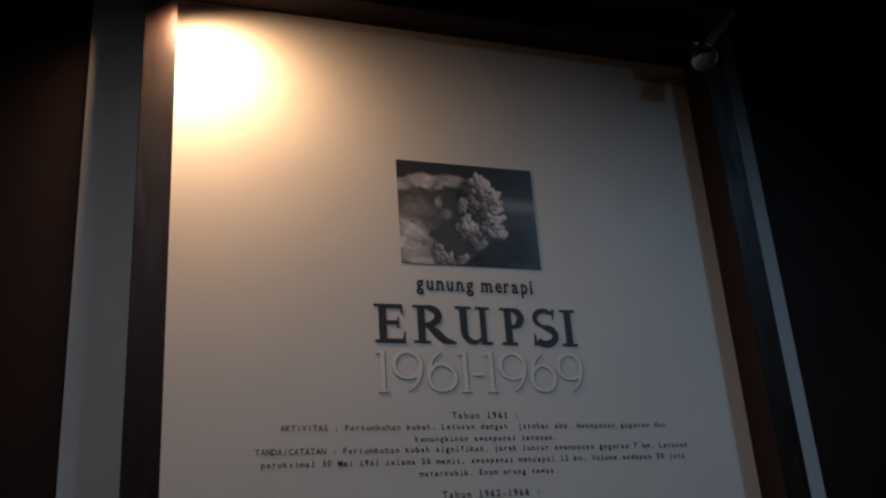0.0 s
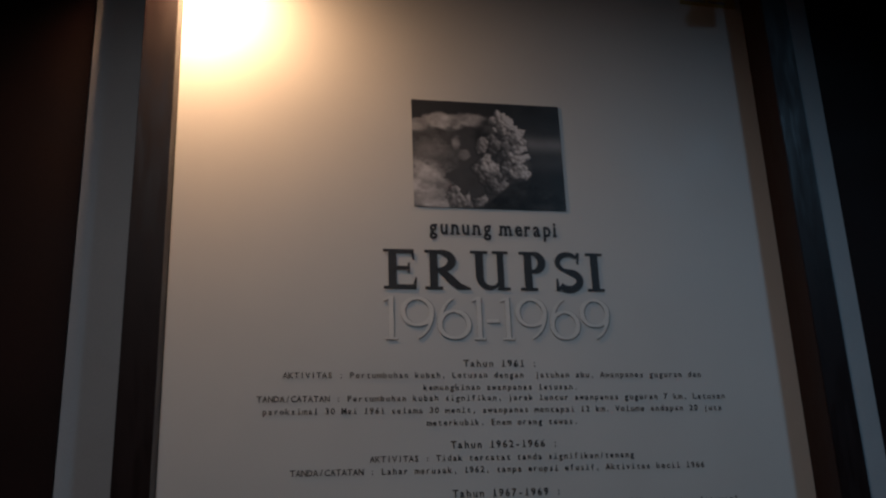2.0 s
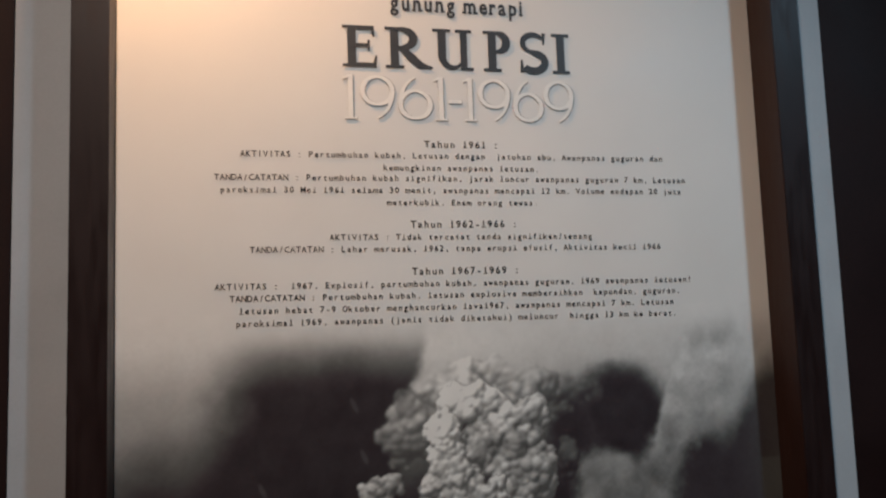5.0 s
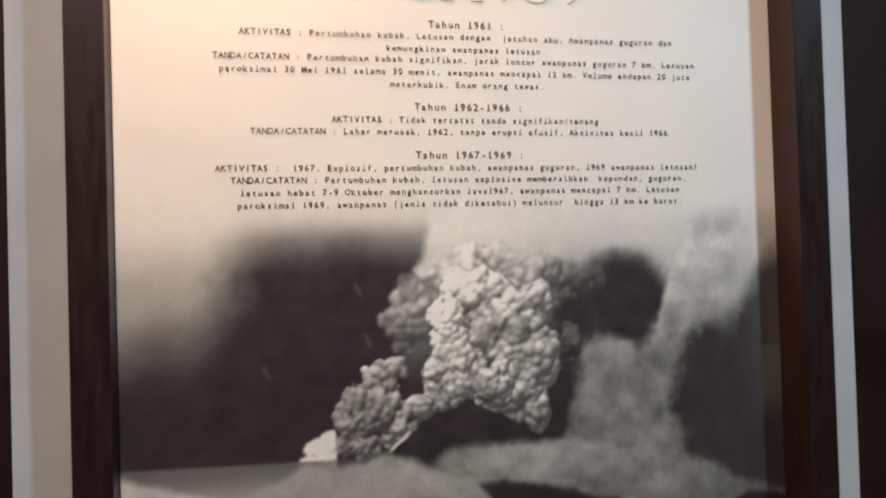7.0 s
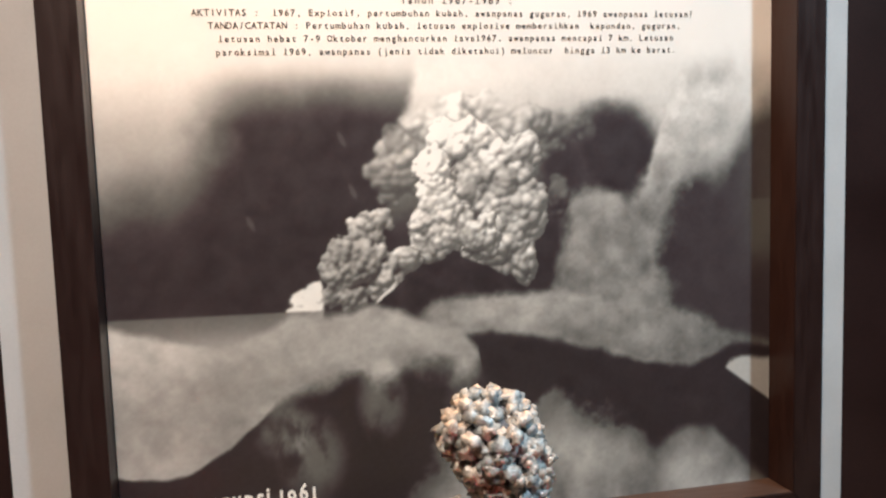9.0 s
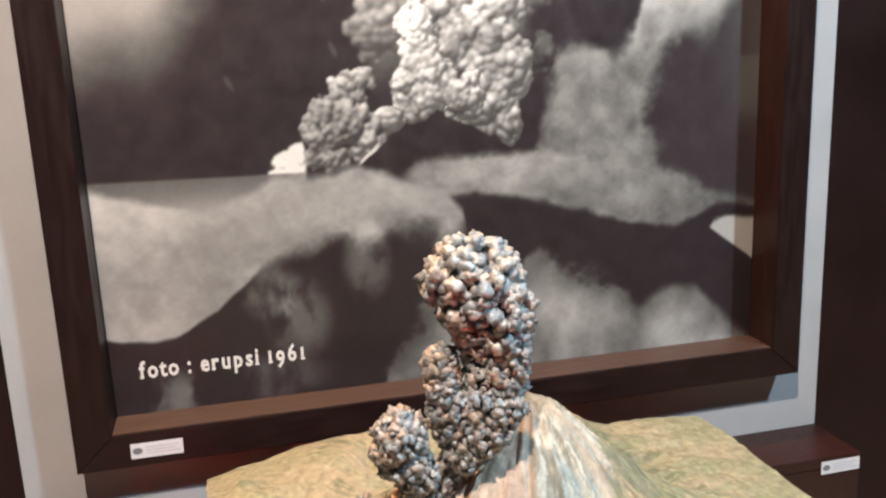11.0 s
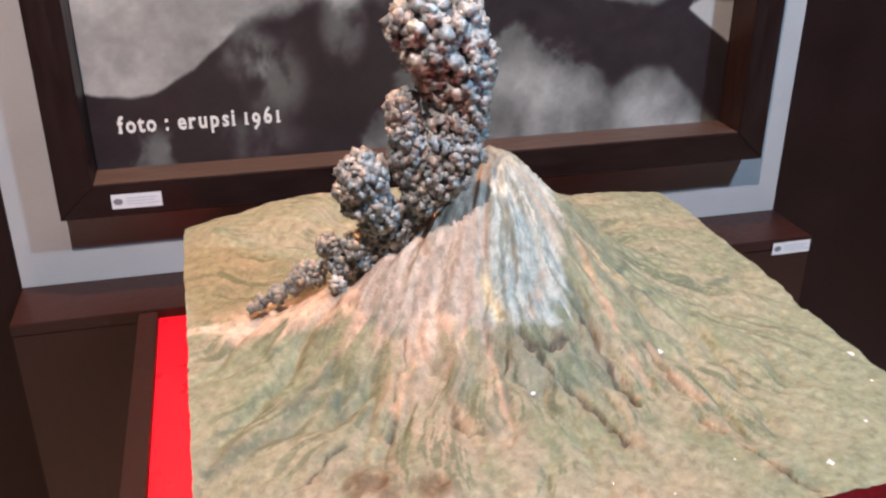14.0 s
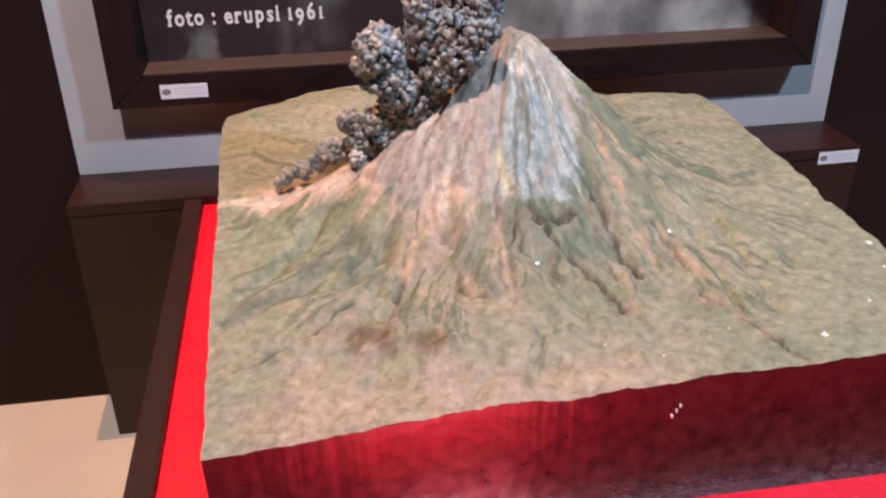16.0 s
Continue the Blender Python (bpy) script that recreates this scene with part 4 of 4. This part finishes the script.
def ground(X, Y):
    """Height of the painted relief."""
    dx, dy = X - AX, Y - AY
    r = np.hypot(dx, dy)
    a = np.arctan2(dy, dx)
    warp = (fbm(X, Y, 0.16, 203) - 0.5)
    h = np.interp(r, (0, 0.02, 0.05, 0.08, 0.115, 0.16, 0.21, 0.255, 0.30, 0.38, 0.47, 0.60), (0.846, 0.834, 0.806, 0.776, 0.740, 0.700, 0.665, 0.643, 0.629, 0.617, 0.609, 0.598))
    back = ease(-0.60, -0.25, Y) * ease(0.18, 0.36, r)
    h = h + (0.044 - 0.040 * ease(0.06, 0.20, X)) * back * ease(0.62, 0.36, r) + 0.004 * back
    h = h + 0.022 * back * np.exp(-((X - 0.115) / 0.045) ** 2) * ease(-0.40, -0.22, Y)
    h = h - 0.014 * ease(-0.75, -0.97, Y) * ease(-0.1, -0.4, X) + 0.016 * ease(-0.70, -0.97, Y) * ease(-0.1, 0.25, X)
    # shoulder under the flow
    path = np.interp(X, (-0.44, -0.36, -0.30, -0.24, -0.16, -0.08), (-0.54, -0.548, -0.575, -0.598, -0.612, -0.60))
    h = h + np.interp(X, (-0.44, -0.36, -0.30, -0.25, -0.19, -0.12, -0.07), (0.0, 0.008, 0.020, 0.030, 0.026, 0.012, 0.0)) * np.exp(-((Y - path) / 0.045) ** 2)
    # gullies wander down from the top
    a = a + 0.22 * (fbm(X, Y, 0.13, 207, 3) - 0.5) * ease(0.05, 0.30, r) + 0.16 * (fbm(X, Y, 0.05, 209, 3) - 0.5) * ease(0.01, 0.07, r) * ease(0.40, 0.12, r)
    ca, sa = np.cos(a), np.sin(a)
    fade = ease(0.05, 0.15, r) * ease(0.55, 0.28, r)
    g = np.abs(fbm(ca * 1.2 + 5, sa * 1.2 + 5 + r * 2.2, 0.30, 211, 2) - 0.5) * 2
    g2 = np.abs(fbm(ca * 2.6 + 3, sa * 2.6 + 3 + r * 4.0, 0.30, 217, 2) - 0.5) * 2
    broken = ease(0.35, 0.6, fbm(X, Y, 0.07, 219, 3))
    h = h - (0.013 * (1 - g) ** 4 + 0.008 * (1 - g2) ** 4 * broken) * fade + 0.003 * fade
    upper = ease(0.19, 0.10, r) * ease(0.005, 0.04, r)
    g3 = np.abs(fbm(ca * 1.3 + 9, sa * 1.3 + 9 + r * 2.0, 0.22, 223, 2) - 0.5) * 2
    h = h + upper * (0.011 * (1 - g3) ** 2 - 0.004)
    g4 = np.abs(fbm(ca * 3.5 + 9, sa * 3.5 + 9 + r * 7.0, 0.25, 225, 3) - 0.5) * 2
    h = h + 0.0032 * ((1 - g4) ** 3 - 0.3) * ease(0.24, 0.12, r) * ease(0.01, 0.05, r)
    # ribs at the foot of the grey tongue
    rib = np.exp(-((X + 0.030 + 0.45 * (Y + 0.64)) / 0.010) ** 2) * ease(-0.70, -0.67, Y) * ease(-0.60, -0.64, Y)
    h = h + 0.010 * rib
    # small old cones near the front, a knob at the back
    for cx, cy, s, t in ((-0.256, -0.848, 0.026, 0.014), (-0.200, -0.865, 0.032, 0.013)):
        q = np.hypot(X - cx, Y - cy) / s
        h = h + t * np.exp(-q * q) - 0.9 * t * np.exp(-(q * 2.4) ** 2)
    h = h + 0.010 * np.exp(-(np.hypot(X + 0.385, Y + 0.285) / 0.014) ** 2)
    h = h - gully_fields(X, Y)[0]
    h = h + 0.008 * warp + 0.0065 * (fbm(X, Y, 0.05, 227) - 0.5) + 0.0040 * (fbm(X, Y, 0.014, 229, 3) - 0.5) + 0.006 * (fbm(X, Y, 0.028, 233, 3) - 0.5) * ease(0.08, 0.16, r) * ease(0.42, 0.25, r)
    return h


def relief_colour(X, Y, H):
    dx, dy = X - AX, Y - AY
    r = np.hypot(dx, dy)
    a = np.degrees(np.arctan2(dy, dx))
    a = np.where(a > 90, a - 360, a)
    n1, n2, n3 = fbm(X, Y, 0.11, 301), fbm(X, Y, 0.025, 307), fbm(X, Y, 0.05, 309, 4)
    aw = np.radians(a) + 0.22 * (fbm(X, Y, 0.13, 207, 3) - 0.5) * ease(0.05, 0.30, r) + 0.16 * (fbm(X, Y, 0.05, 209, 3) - 0.5) * ease(0.01, 0.07, r) * ease(0.40, 0.12, r)
    ca, sa = np.cos(aw), np.sin(aw)
    broad = fbm(ca * 3.4 + 4, sa * 3.4 + 4 + r * 1.2, 0.3, 311, 3)
    run = fbm(ca * 5.0 + 4 + 0.5 * n2, sa * 5.0 + 4 + r * 3.5 + 0.5 * n3, 0.3, 313, 4)
    hair = fbm(ca * 5.5 + 2 + 0.6 * n2, sa * 5.5 + 2 + r * 4.5 + 0.6 * n3, 0.3, 317, 3)
    dash = fbm(ca * 16 + 3, sa * 16 + 3 + r * 7.0, 0.3, 421, 3)
    wx, wy = X + 0.014 * (fbm(X, Y, 0.03, 251, 3) - 0.5), Y + 0.014 * (fbm(X, Y, 0.03, 253, 3) - 0.5)

    def lay(c, tone, mask):
        return c * (1 - mask[..., None]) + np.array(tone) * mask[..., None]

    c = np.empty(X.shape + (3,))
    c[:] = (0.238, 0.258, 0.166)
    c = lay(c, (0.290, 0.275, 0.185), ease(0.42, 0.62, n1))
    c = lay(c, (0.300, 0.270, 0.170), 0.50 * ease(-0.55, -0.35, Y) * ease(-0.10, -0.28, X))
    c = lay(c, (0.262, 0.285, 0.180), 0.6 * ease(0.05, 0.22, X) * ease(-0.45, -0.65, Y))
    c = lay(c, (0.225, 0.245, 0.150), 0.45 * ease(0.50, 0.64, n2))
    slope = ease(0.12, 0.20, r) * ease(0.46, 0.30, r)
    # bare pinkish ground in the middle and along the front
    bare = ease(-152, -128, a) * ease(-88, -108, a) * ease(0.16, 0.22, r)
    c = lay(c, (0.42, 0.315, 0.245), bare * (0.10 + 0.48 * ease(0.42, 0.58, 0.5 * broad + 0.5 * n3)))
    front = ease(-0.86, -0.95, Y + 0.10 * (n1 - 0.5)) * ease(-0.45, -0.33, X) * ease(0.14, -0.02, X)
    c = lay(c, (0.49, 0.350, 0.260), 0.60 * front * (0.5 + 0.6 * n2))
    c = lay(c, (0.38, 0.30, 0.22), 0.35 * slope * ease(0.50, 0.60, run))
    # green worked in between; cavity darkening put into the colour of the hollows
    c = lay(c, (0.185, 0.220, 0.125), 0.65 * slope * ease(0.47, 0.36, run) * ease(0.38, 0.58, n3))
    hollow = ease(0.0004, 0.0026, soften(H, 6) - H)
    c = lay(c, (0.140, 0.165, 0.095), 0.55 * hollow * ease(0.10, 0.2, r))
    c = lay(c, (0.115, 0.140, 0.080), 0.80 * ease(0.55, 0.63, dash) * ease(0.44, 0.56, fbm(X, Y, 0.07, 423, 4)) * ease(0.12, 0.2, r) * ease(0.44, 0.36, r))
    rag = ease(0.32, 0.58, 0.6 * n3 + 0.4 * dash)
    for way, wide in BRUSH:
        c = lay(c, (0.105, 0.135, 0.100), 0.90 * nearness(wx, wy, way, 1.15 * wide) * rag)
    # pale beige fan under the flow, breaking up downhill
    reach = np.interp(a, (-188, -178, -163, -147, -130, -118, -104), (0.375, 0.315, 0.225, 0.200, 0.215, 0.172, 0.165)) + 0.07 * (run - 0.5) + 0.07 * (hair - 0.5)
    fan = ease(-189, -183, a) * ease(-98, -112, a) * ease(0.022, -0.016, r - reach)
    c = lay(c, (0.62, 0.465, 0.365), 0.95 * fan)
    c = lay(c, (0.50, 0.355, 0.27), 0.60 * fan * ease(0.48, 0.60, hair))
    c = lay(c, (0.70, 0.565, 0.455), 0.6 * fan * ease(0.48, 0.40, 0.6 * hair + 0.4 * n3))
    c = lay(c, (0.36, 0.29, 0.21), 0.35 * fan * ease(0.56, 0.64, run) * ease(0.45, 0.6, n2))
    track = ease(0.012, 0.004, np.abs(wy - np.interp(X, (-0.44, -0.35, -0.28), (-0.513, -0.538, -0.585))))
    c = lay(c, (0.62, 0.50, 0.38), 0.9 * track * ease(-0.24, -0.30, X))
    # cut gullies: ochre banks, bed colour darkened by its depth
    deep, near = gully_fields(X, Y)
    near = np.clip(near, 0, 1)
    c = lay(c, (0.36, 0.24, 0.15), 0.55 * near * ease(0.42, 0.60, n2))
    c = lay(c, (0.135, 0.160, 0.10), 0.50 * near * ease(0.52, 0.40, n2))
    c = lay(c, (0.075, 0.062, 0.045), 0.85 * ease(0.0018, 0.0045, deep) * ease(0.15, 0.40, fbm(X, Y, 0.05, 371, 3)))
    # blue grey tongue from the top, streaked downhill
    long = np.interp(a, (-112, -100, -90, -75, -55, -30, 5), (0.150, 0.168, 0.168, 0.158, 0.110, 0.085, 0.07)) + 0.03 * (run - 0.5) + 0.02 * (hair - 0.5)
    side = ease(-116, -100, a + 24 * (run - 0.5)) * ease(14, -14, a + 40 * (run - 0.5))
    tongue = side * ease(0.010, -0.006, r - long)
    c = lay(c, (0.34, 0.40, 0.39), 0.95 * tongue)
    c = lay(c, (0.60, 0.585, 0.51), 0.75 * tongue * ease(0.49, 0.60, 0.5 * hair + 0.5 * fbm(X, Y, 0.03, 391, 4)))
    c = lay(c, (0.165, 0.185, 0.145), 0.70 * tongue * ease(0.45, 0.36, 0.7 * run + 0.3 * n2) * ease(0.015, 0.05, r))
    c = lay(c, (0.52, 0.37, 0.25), 0.7 * tongue * ease(0.55, 0.63, broad) * ease(-70, -40, a))
    c = lay(c, (0.47, 0.43, 0.33), 0.8 * ease(0.045, 0.015, r + 0.03 * (n2 - 0.5)))
    # olive flank beyond it with ochre ridges
    flank = ease(-60, -30, a + 30 * (run - 0.5)) * ease(75, 40, a) * ease(0.19, 0.13, r) * ease(-0.004, 0.010, r - long)
    c = lay(c, (0.225, 0.235, 0.155), 0.7 * flank)
    c = lay(c, (0.58, 0.44, 0.27), 0.8 * flank * ease(0.56, 0.63, 0.6 * hair + 0.4 * run))
    for way, wide in BARE:
        c = lay(c, (0.50, 0.34, 0.235), 0.8 * nearness(wx, wy, way, wide) * ease(0.36, 0.54, 0.5 * n2 + 0.5 * hair))
    c = lay(c, (0.74, 0.58, 0.34), 0.9 * nearness(wx, wy, ((-0.090, -0.655), (-0.083, -0.695)), 0.008) * ease(0.40, 0.55, hair))
    # shaded umber beside the column and its rust mark
    c = lay(c, (0.24, 0.20, 0.155), 0.75 * nearness(wx, wy, ((-0.112, -0.585), (-0.135, -0.605)), 0.014) * ease(0.35, 0.5, n2))
    c = lay(c, (0.38, 0.215, 0.125), 0.85 * nearness(wx, wy, ((-0.150, -0.598), (-0.152, -0.618)), 0.007))
    # rust in the old cones, a green knob at the back
    for cx, cy in ((-0.256, -0.848), (-0.200, -0.865)):
        q = np.hypot(X - cx, (Y - cy) * 1.2)
        c = lay(c, (0.15, 0.095, 0.052), 0.90 * ease(0.040, 0.010, q + 0.05 * (n2 - 0.5) + 0.03 * (dash - 0.5)))
    c = lay(c, (0.15, 0.19, 0.10), 0.8 * ease(0.020, 0.010, np.hypot(X + 0.385, Y + 0.285) + 0.01 * (n2 - 0.5)))
    # sponge grain
    grit = fbm(X, Y, 0.009, 381, 3)
    c = lay(c, (0.15, 0.14, 0.09), 0.40 * ease(0.58, 0.70, grit))
    c = lay(c, (0.46, 0.42, 0.31), 0.22 * ease(0.42, 0.30, grit))
    return np.clip(c * (0.93 + 0.34 * (fbm(X, Y, 0.0055, 331, 2) - 0.5))[..., None], 0.01, 0.9)


STEP = 0.0021
nx, ny = int((MX1 - MX0) / STEP), int((MY1 - MY0) / STEP)
GX, GY = np.meshgrid(np.linspace(MX0, MX1, nx), np.linspace(MY0, MY1, ny))
GH = ground(GX, GY)
# uneven, hand-cut outline
wob_x = 0.004 * (fbm(GX * 0, GY, 0.05, 401) - 0.5) + 0.003 * (fbm(GX * 0, GY, 0.012, 403) - 0.5)
wob_y = 0.006 * (fbm(GX, GY * 0, 0.05, 409) - 0.5) + 0.0035 * (fbm(GX, GY * 0, 0.010, 411) - 0.5)
UX, UY = (GX - MX0) / (MX1 - MX0), (GY - MY0) / (MY1 - MY0)
OX = GX + wob_x * np.abs(2 * UX - 1) ** 6 + 0.012 * (1 - UY) * ease(0.3, 0, UX) - 0.0
OY = GY + wob_y * np.abs(2 * UY - 1) ** 6
co = np.stack([OX, OY, GH], -1).reshape(-1, 3)
kk = np.arange(nx * ny).reshape(ny, nx)
quads = np.stack([kk[:-1, :-1], kk[:-1, 1:], kk[1:, 1:], kk[1:, :-1]], -1).reshape(-1, 4)
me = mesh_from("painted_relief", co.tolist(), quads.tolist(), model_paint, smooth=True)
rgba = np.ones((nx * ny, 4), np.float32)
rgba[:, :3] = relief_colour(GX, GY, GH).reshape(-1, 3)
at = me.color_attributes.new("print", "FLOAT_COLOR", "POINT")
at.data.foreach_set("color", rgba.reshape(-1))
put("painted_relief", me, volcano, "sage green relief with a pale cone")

# dark sides down to the red sheet
ring = list(kk[0, :]) + list(kk[1:, -1]) + list(kk[-1, -2::-1]) + list(kk[-2:0:-1, 0])
verts, faces = [], []
m = len(ring)
for k in ring:
    x, y, z = co[k]
    verts.append((x, y, z - 0.0005))
for k in ring:
    x, y, z = co[k]
    verts.append((x + 0.008 * (AX - x), min(max(y, MY0 + 0.004), MY1), BASE))
for k in range(m):
    faces.append((k, (k + 1) % m, m + (k + 1) % m, m + k))
faces.append(tuple(range(m, 2 * m))[::-1])
put("side_skirt", mesh_from("side_skirt", verts, faces, model_side, smooth=True), volcano, "glossy black brown sides")

# white chips where the paint is gone
rng = random.Random(4)


def height_at(x, y):
    return float(GH[int(round((y - MY0) / (MY1 - MY0) * (ny - 1))), int(round((x - MX0) / (MX1 - MX0) * (nx - 1)))])


for x, y, s in ((-0.069, -0.769, 0.0045), (0.100, -0.726, 0.0060), (0.189, -0.929, 0.0050), (0.352, -0.738, 0.0050), (0.270, -0.874, 0.0028), (-0.03, -0.90, 0.0018), (0.335, -0.80, 0.0030), (0.02, -0.93, 0.0018), (0.10, -0.90, 0.0015)):
    bm = bmesh.new()
    bmesh.ops.create_icosphere(bm, subdivisions=2, radius=1)
    for v in bm.verts:
        k = 0.35 + 0.6 * rng.random()
        v.co = (x + v.co.x * s * k, y + v.co.y * s * k * 1.3, height_at(x, y) + v.co.z * 0.0012)
    part("plaster_chip", bm, chip_white, volcano, "bare white chip")
for dx, dz in ((0.0, 0.0), (0.006, 0.009), (-0.007, -0.010)):
    part("plaster_chip", slab(0.021 + dx * 0.6, 0.0228 + dx * 0.6, -0.9700, -0.967, 0.579 + dz * 0.6, 0.5825 + dz * 0.6), chip_white, volcano, "bare white chip")

# ---- ash column of knobbly clumps ----
STEM = [
    # centre x, y, z, radius, clump size
    (-0.131, -0.595, 0.999, 0.0470, 0.0078), (-0.121, -0.595, 0.978, 0.0450, 0.0076), (-0.111, -0.595, 0.952, 0.0390, 0.0074), (-0.109, -0.595, 0.923, 0.0335, 0.0066),
    (-0.110, -0.595, 0.898, 0.0335, 0.0060), (-0.117, -0.595, 0.866, 0.0360, 0.0054), (-0.126, -0.595, 0.841, 0.0320, 0.0050),
    (-0.146, -0.592, 0.815, 0.0240, 0.0048), (-0.156, -0.575, 0.788, 0.0180, 0.0048), (-0.112, -0.570, 0.830, 0.0250, 0.0048),
]
SIDE_PUFFS = [
    (-0.171, -0.597, 0.917, 0.0175, 0.0058), (-0.168, -0.599, 0.891, 0.0190, 0.0058), (-0.172, -0.597, 0.864, 0.0140, 0.0052),
    (-0.218, -0.595, 0.840, 0.0265, 0.0064), (-0.233, -0.593, 0.825, 0.0160, 0.0062), (-0.206, -0.595, 0.810, 0.0185, 0.0060),
    (-0.181, -0.574, 0.767, 0.0225, 0.0058), (-0.201, -0.575, 0.772, 0.0180, 0.0056), (-0.194, -0.565, 0.746, 0.0200, 0.0056),
    (-0.196, -0.590, 0.790, 0.0200, 0.0056), (-0.158, -0.598, 0.872, 0.0200, 0.0052), (-0.160, -0.592, 0.842, 0.0200, 0.0050), (-0.224, -0.592, 0.806, 0.0150, 0.0056),
]
FLOW = [
    (-0.256, -0.555, 0.742, 0.0125, 0.0056), (-0.236, -0.552, 0.717, 0.0210, 0.0060), (-0.250, -0.580, 0.702, 0.0085, 0.0054),
    (-0.273, -0.522, 0.692, 0.0150, 0.0056), (-0.296, -0.522, 0.679, 0.0115, 0.0052), (-0.319, -0.520, 0.667, 0.0100, 0.0048),
    (-0.339, -0.520, 0.657, 0.0075, 0.0044), (-0.351, -0.520, 0.651, 0.0055, 0.0040), (-0.214, -0.562, 0.730, 0.0200, 0.0056), (-0.226, -0.575, 0.748, 0.0150, 0.0056), (-0.284, -0.525, 0.690, 0.0140, 0.0052),
]
COLUMN = [(x, y, z, r - 0.35 * s, s) for x, y, z, r, s in STEM + SIDE_PUFFS + FLOW]
# solid balls behind the clumps, coloured with the shade of the gaps
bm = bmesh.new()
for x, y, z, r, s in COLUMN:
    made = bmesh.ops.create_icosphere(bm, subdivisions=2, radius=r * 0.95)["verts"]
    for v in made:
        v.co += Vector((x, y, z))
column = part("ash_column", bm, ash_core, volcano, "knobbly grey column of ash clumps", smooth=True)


UNIT = 0.0075


def clump_shape(seed):
    b = bmesh.new()
    bmesh.ops.create_icosphere(b, subdivisions=2, radius=1)
    for v in b.verts:
        d = v.co.normalized()
        k = 1 + 0.75 * noise.noise(d * 1.5 + Vector((seed * 3.1, 0, 0))) + 0.75 * noise.noise(d * 3.2 + Vector((0, seed * 1.7, 0)))
        v.co = d * k * UNIT
    return b


shapes = []
for k in range(7):
    b = clump_shape(k)
    q = bpy.data.meshes.new("clump")
    b.to_mesh(q)
    b.free()
    q.materials.append(ash)
    q.polygons.foreach_set("use_smooth", [True] * len(q.polygons))
    shapes.append(q)

rng = random.Random(11)
singles, joined_v, joined_f = 0, [], []
spots = []
for c, (x, y, z, r, s) in enumerate(COLUMN):
    count = int(4 * math.pi * r * r / (s * s) * 0.72) + 6
    for k in range(count):
        f = (k + 0.5) / count
        ph = math.acos(1 - 2 * f) + rng.uniform(-0.15, 0.15)
        th = k * 2.39996 + rng.uniform(-0.3, 0.3)
        d = Vector((math.sin(ph) * math.cos(th), math.sin(ph) * math.sin(th), math.cos(ph)))
        p = Vector((x, y, z)) + d * r * (1.0 + 0.22 * noise.noise(d * 2.6 + Vector((x, y, z)) * 40) + rng.uniform(-0.08, 0.10))
        if any((p - Vector(o[:3])).length < 0.86 * o[3] for o in COLUMN[:c] + COLUMN[c + 1:]):
            continue
        if p.z < height_at(min(max(p.x, MX0), MX1), p.y) - 0.004:
            continue
        spots.append((p, s * rng.uniform(0.66, 1.22), d))
for p, s, d in spots:
    turn = Euler((rng.uniform(0, 6.3), rng.uniform(0, 6.3), rng.uniform(0, 6.3)))
    s = s / UNIT
    m4 = Matrix.LocRotScale(p, turn, (s, s * rng.uniform(0.75, 1.0), s * rng.uniform(0.8, 1.1)))
    single = singles < 290 and d.y < 0.25 and p.z > 0.86 and s * UNIT > 0.0050
    shape = shapes[rng.randrange(3) if single else 3 + rng.randrange(4)]
    if single:
        ob = new("clump", shape)
        ob.parent = column
        ob.matrix_basis = m4
        singles += 1
    else:
        base = len(joined_v)
        joined_v += [tuple(m4 @ v.co) for v in shape.vertices]
        joined_f += [tuple(base + i for i in poly.vertices) for poly in shape.polygons]
rest = put("ash_clumps", mesh_from("ash_clumps", joined_v, joined_f, ash, smooth=True), column)
tagged(rest, kind="stuff")
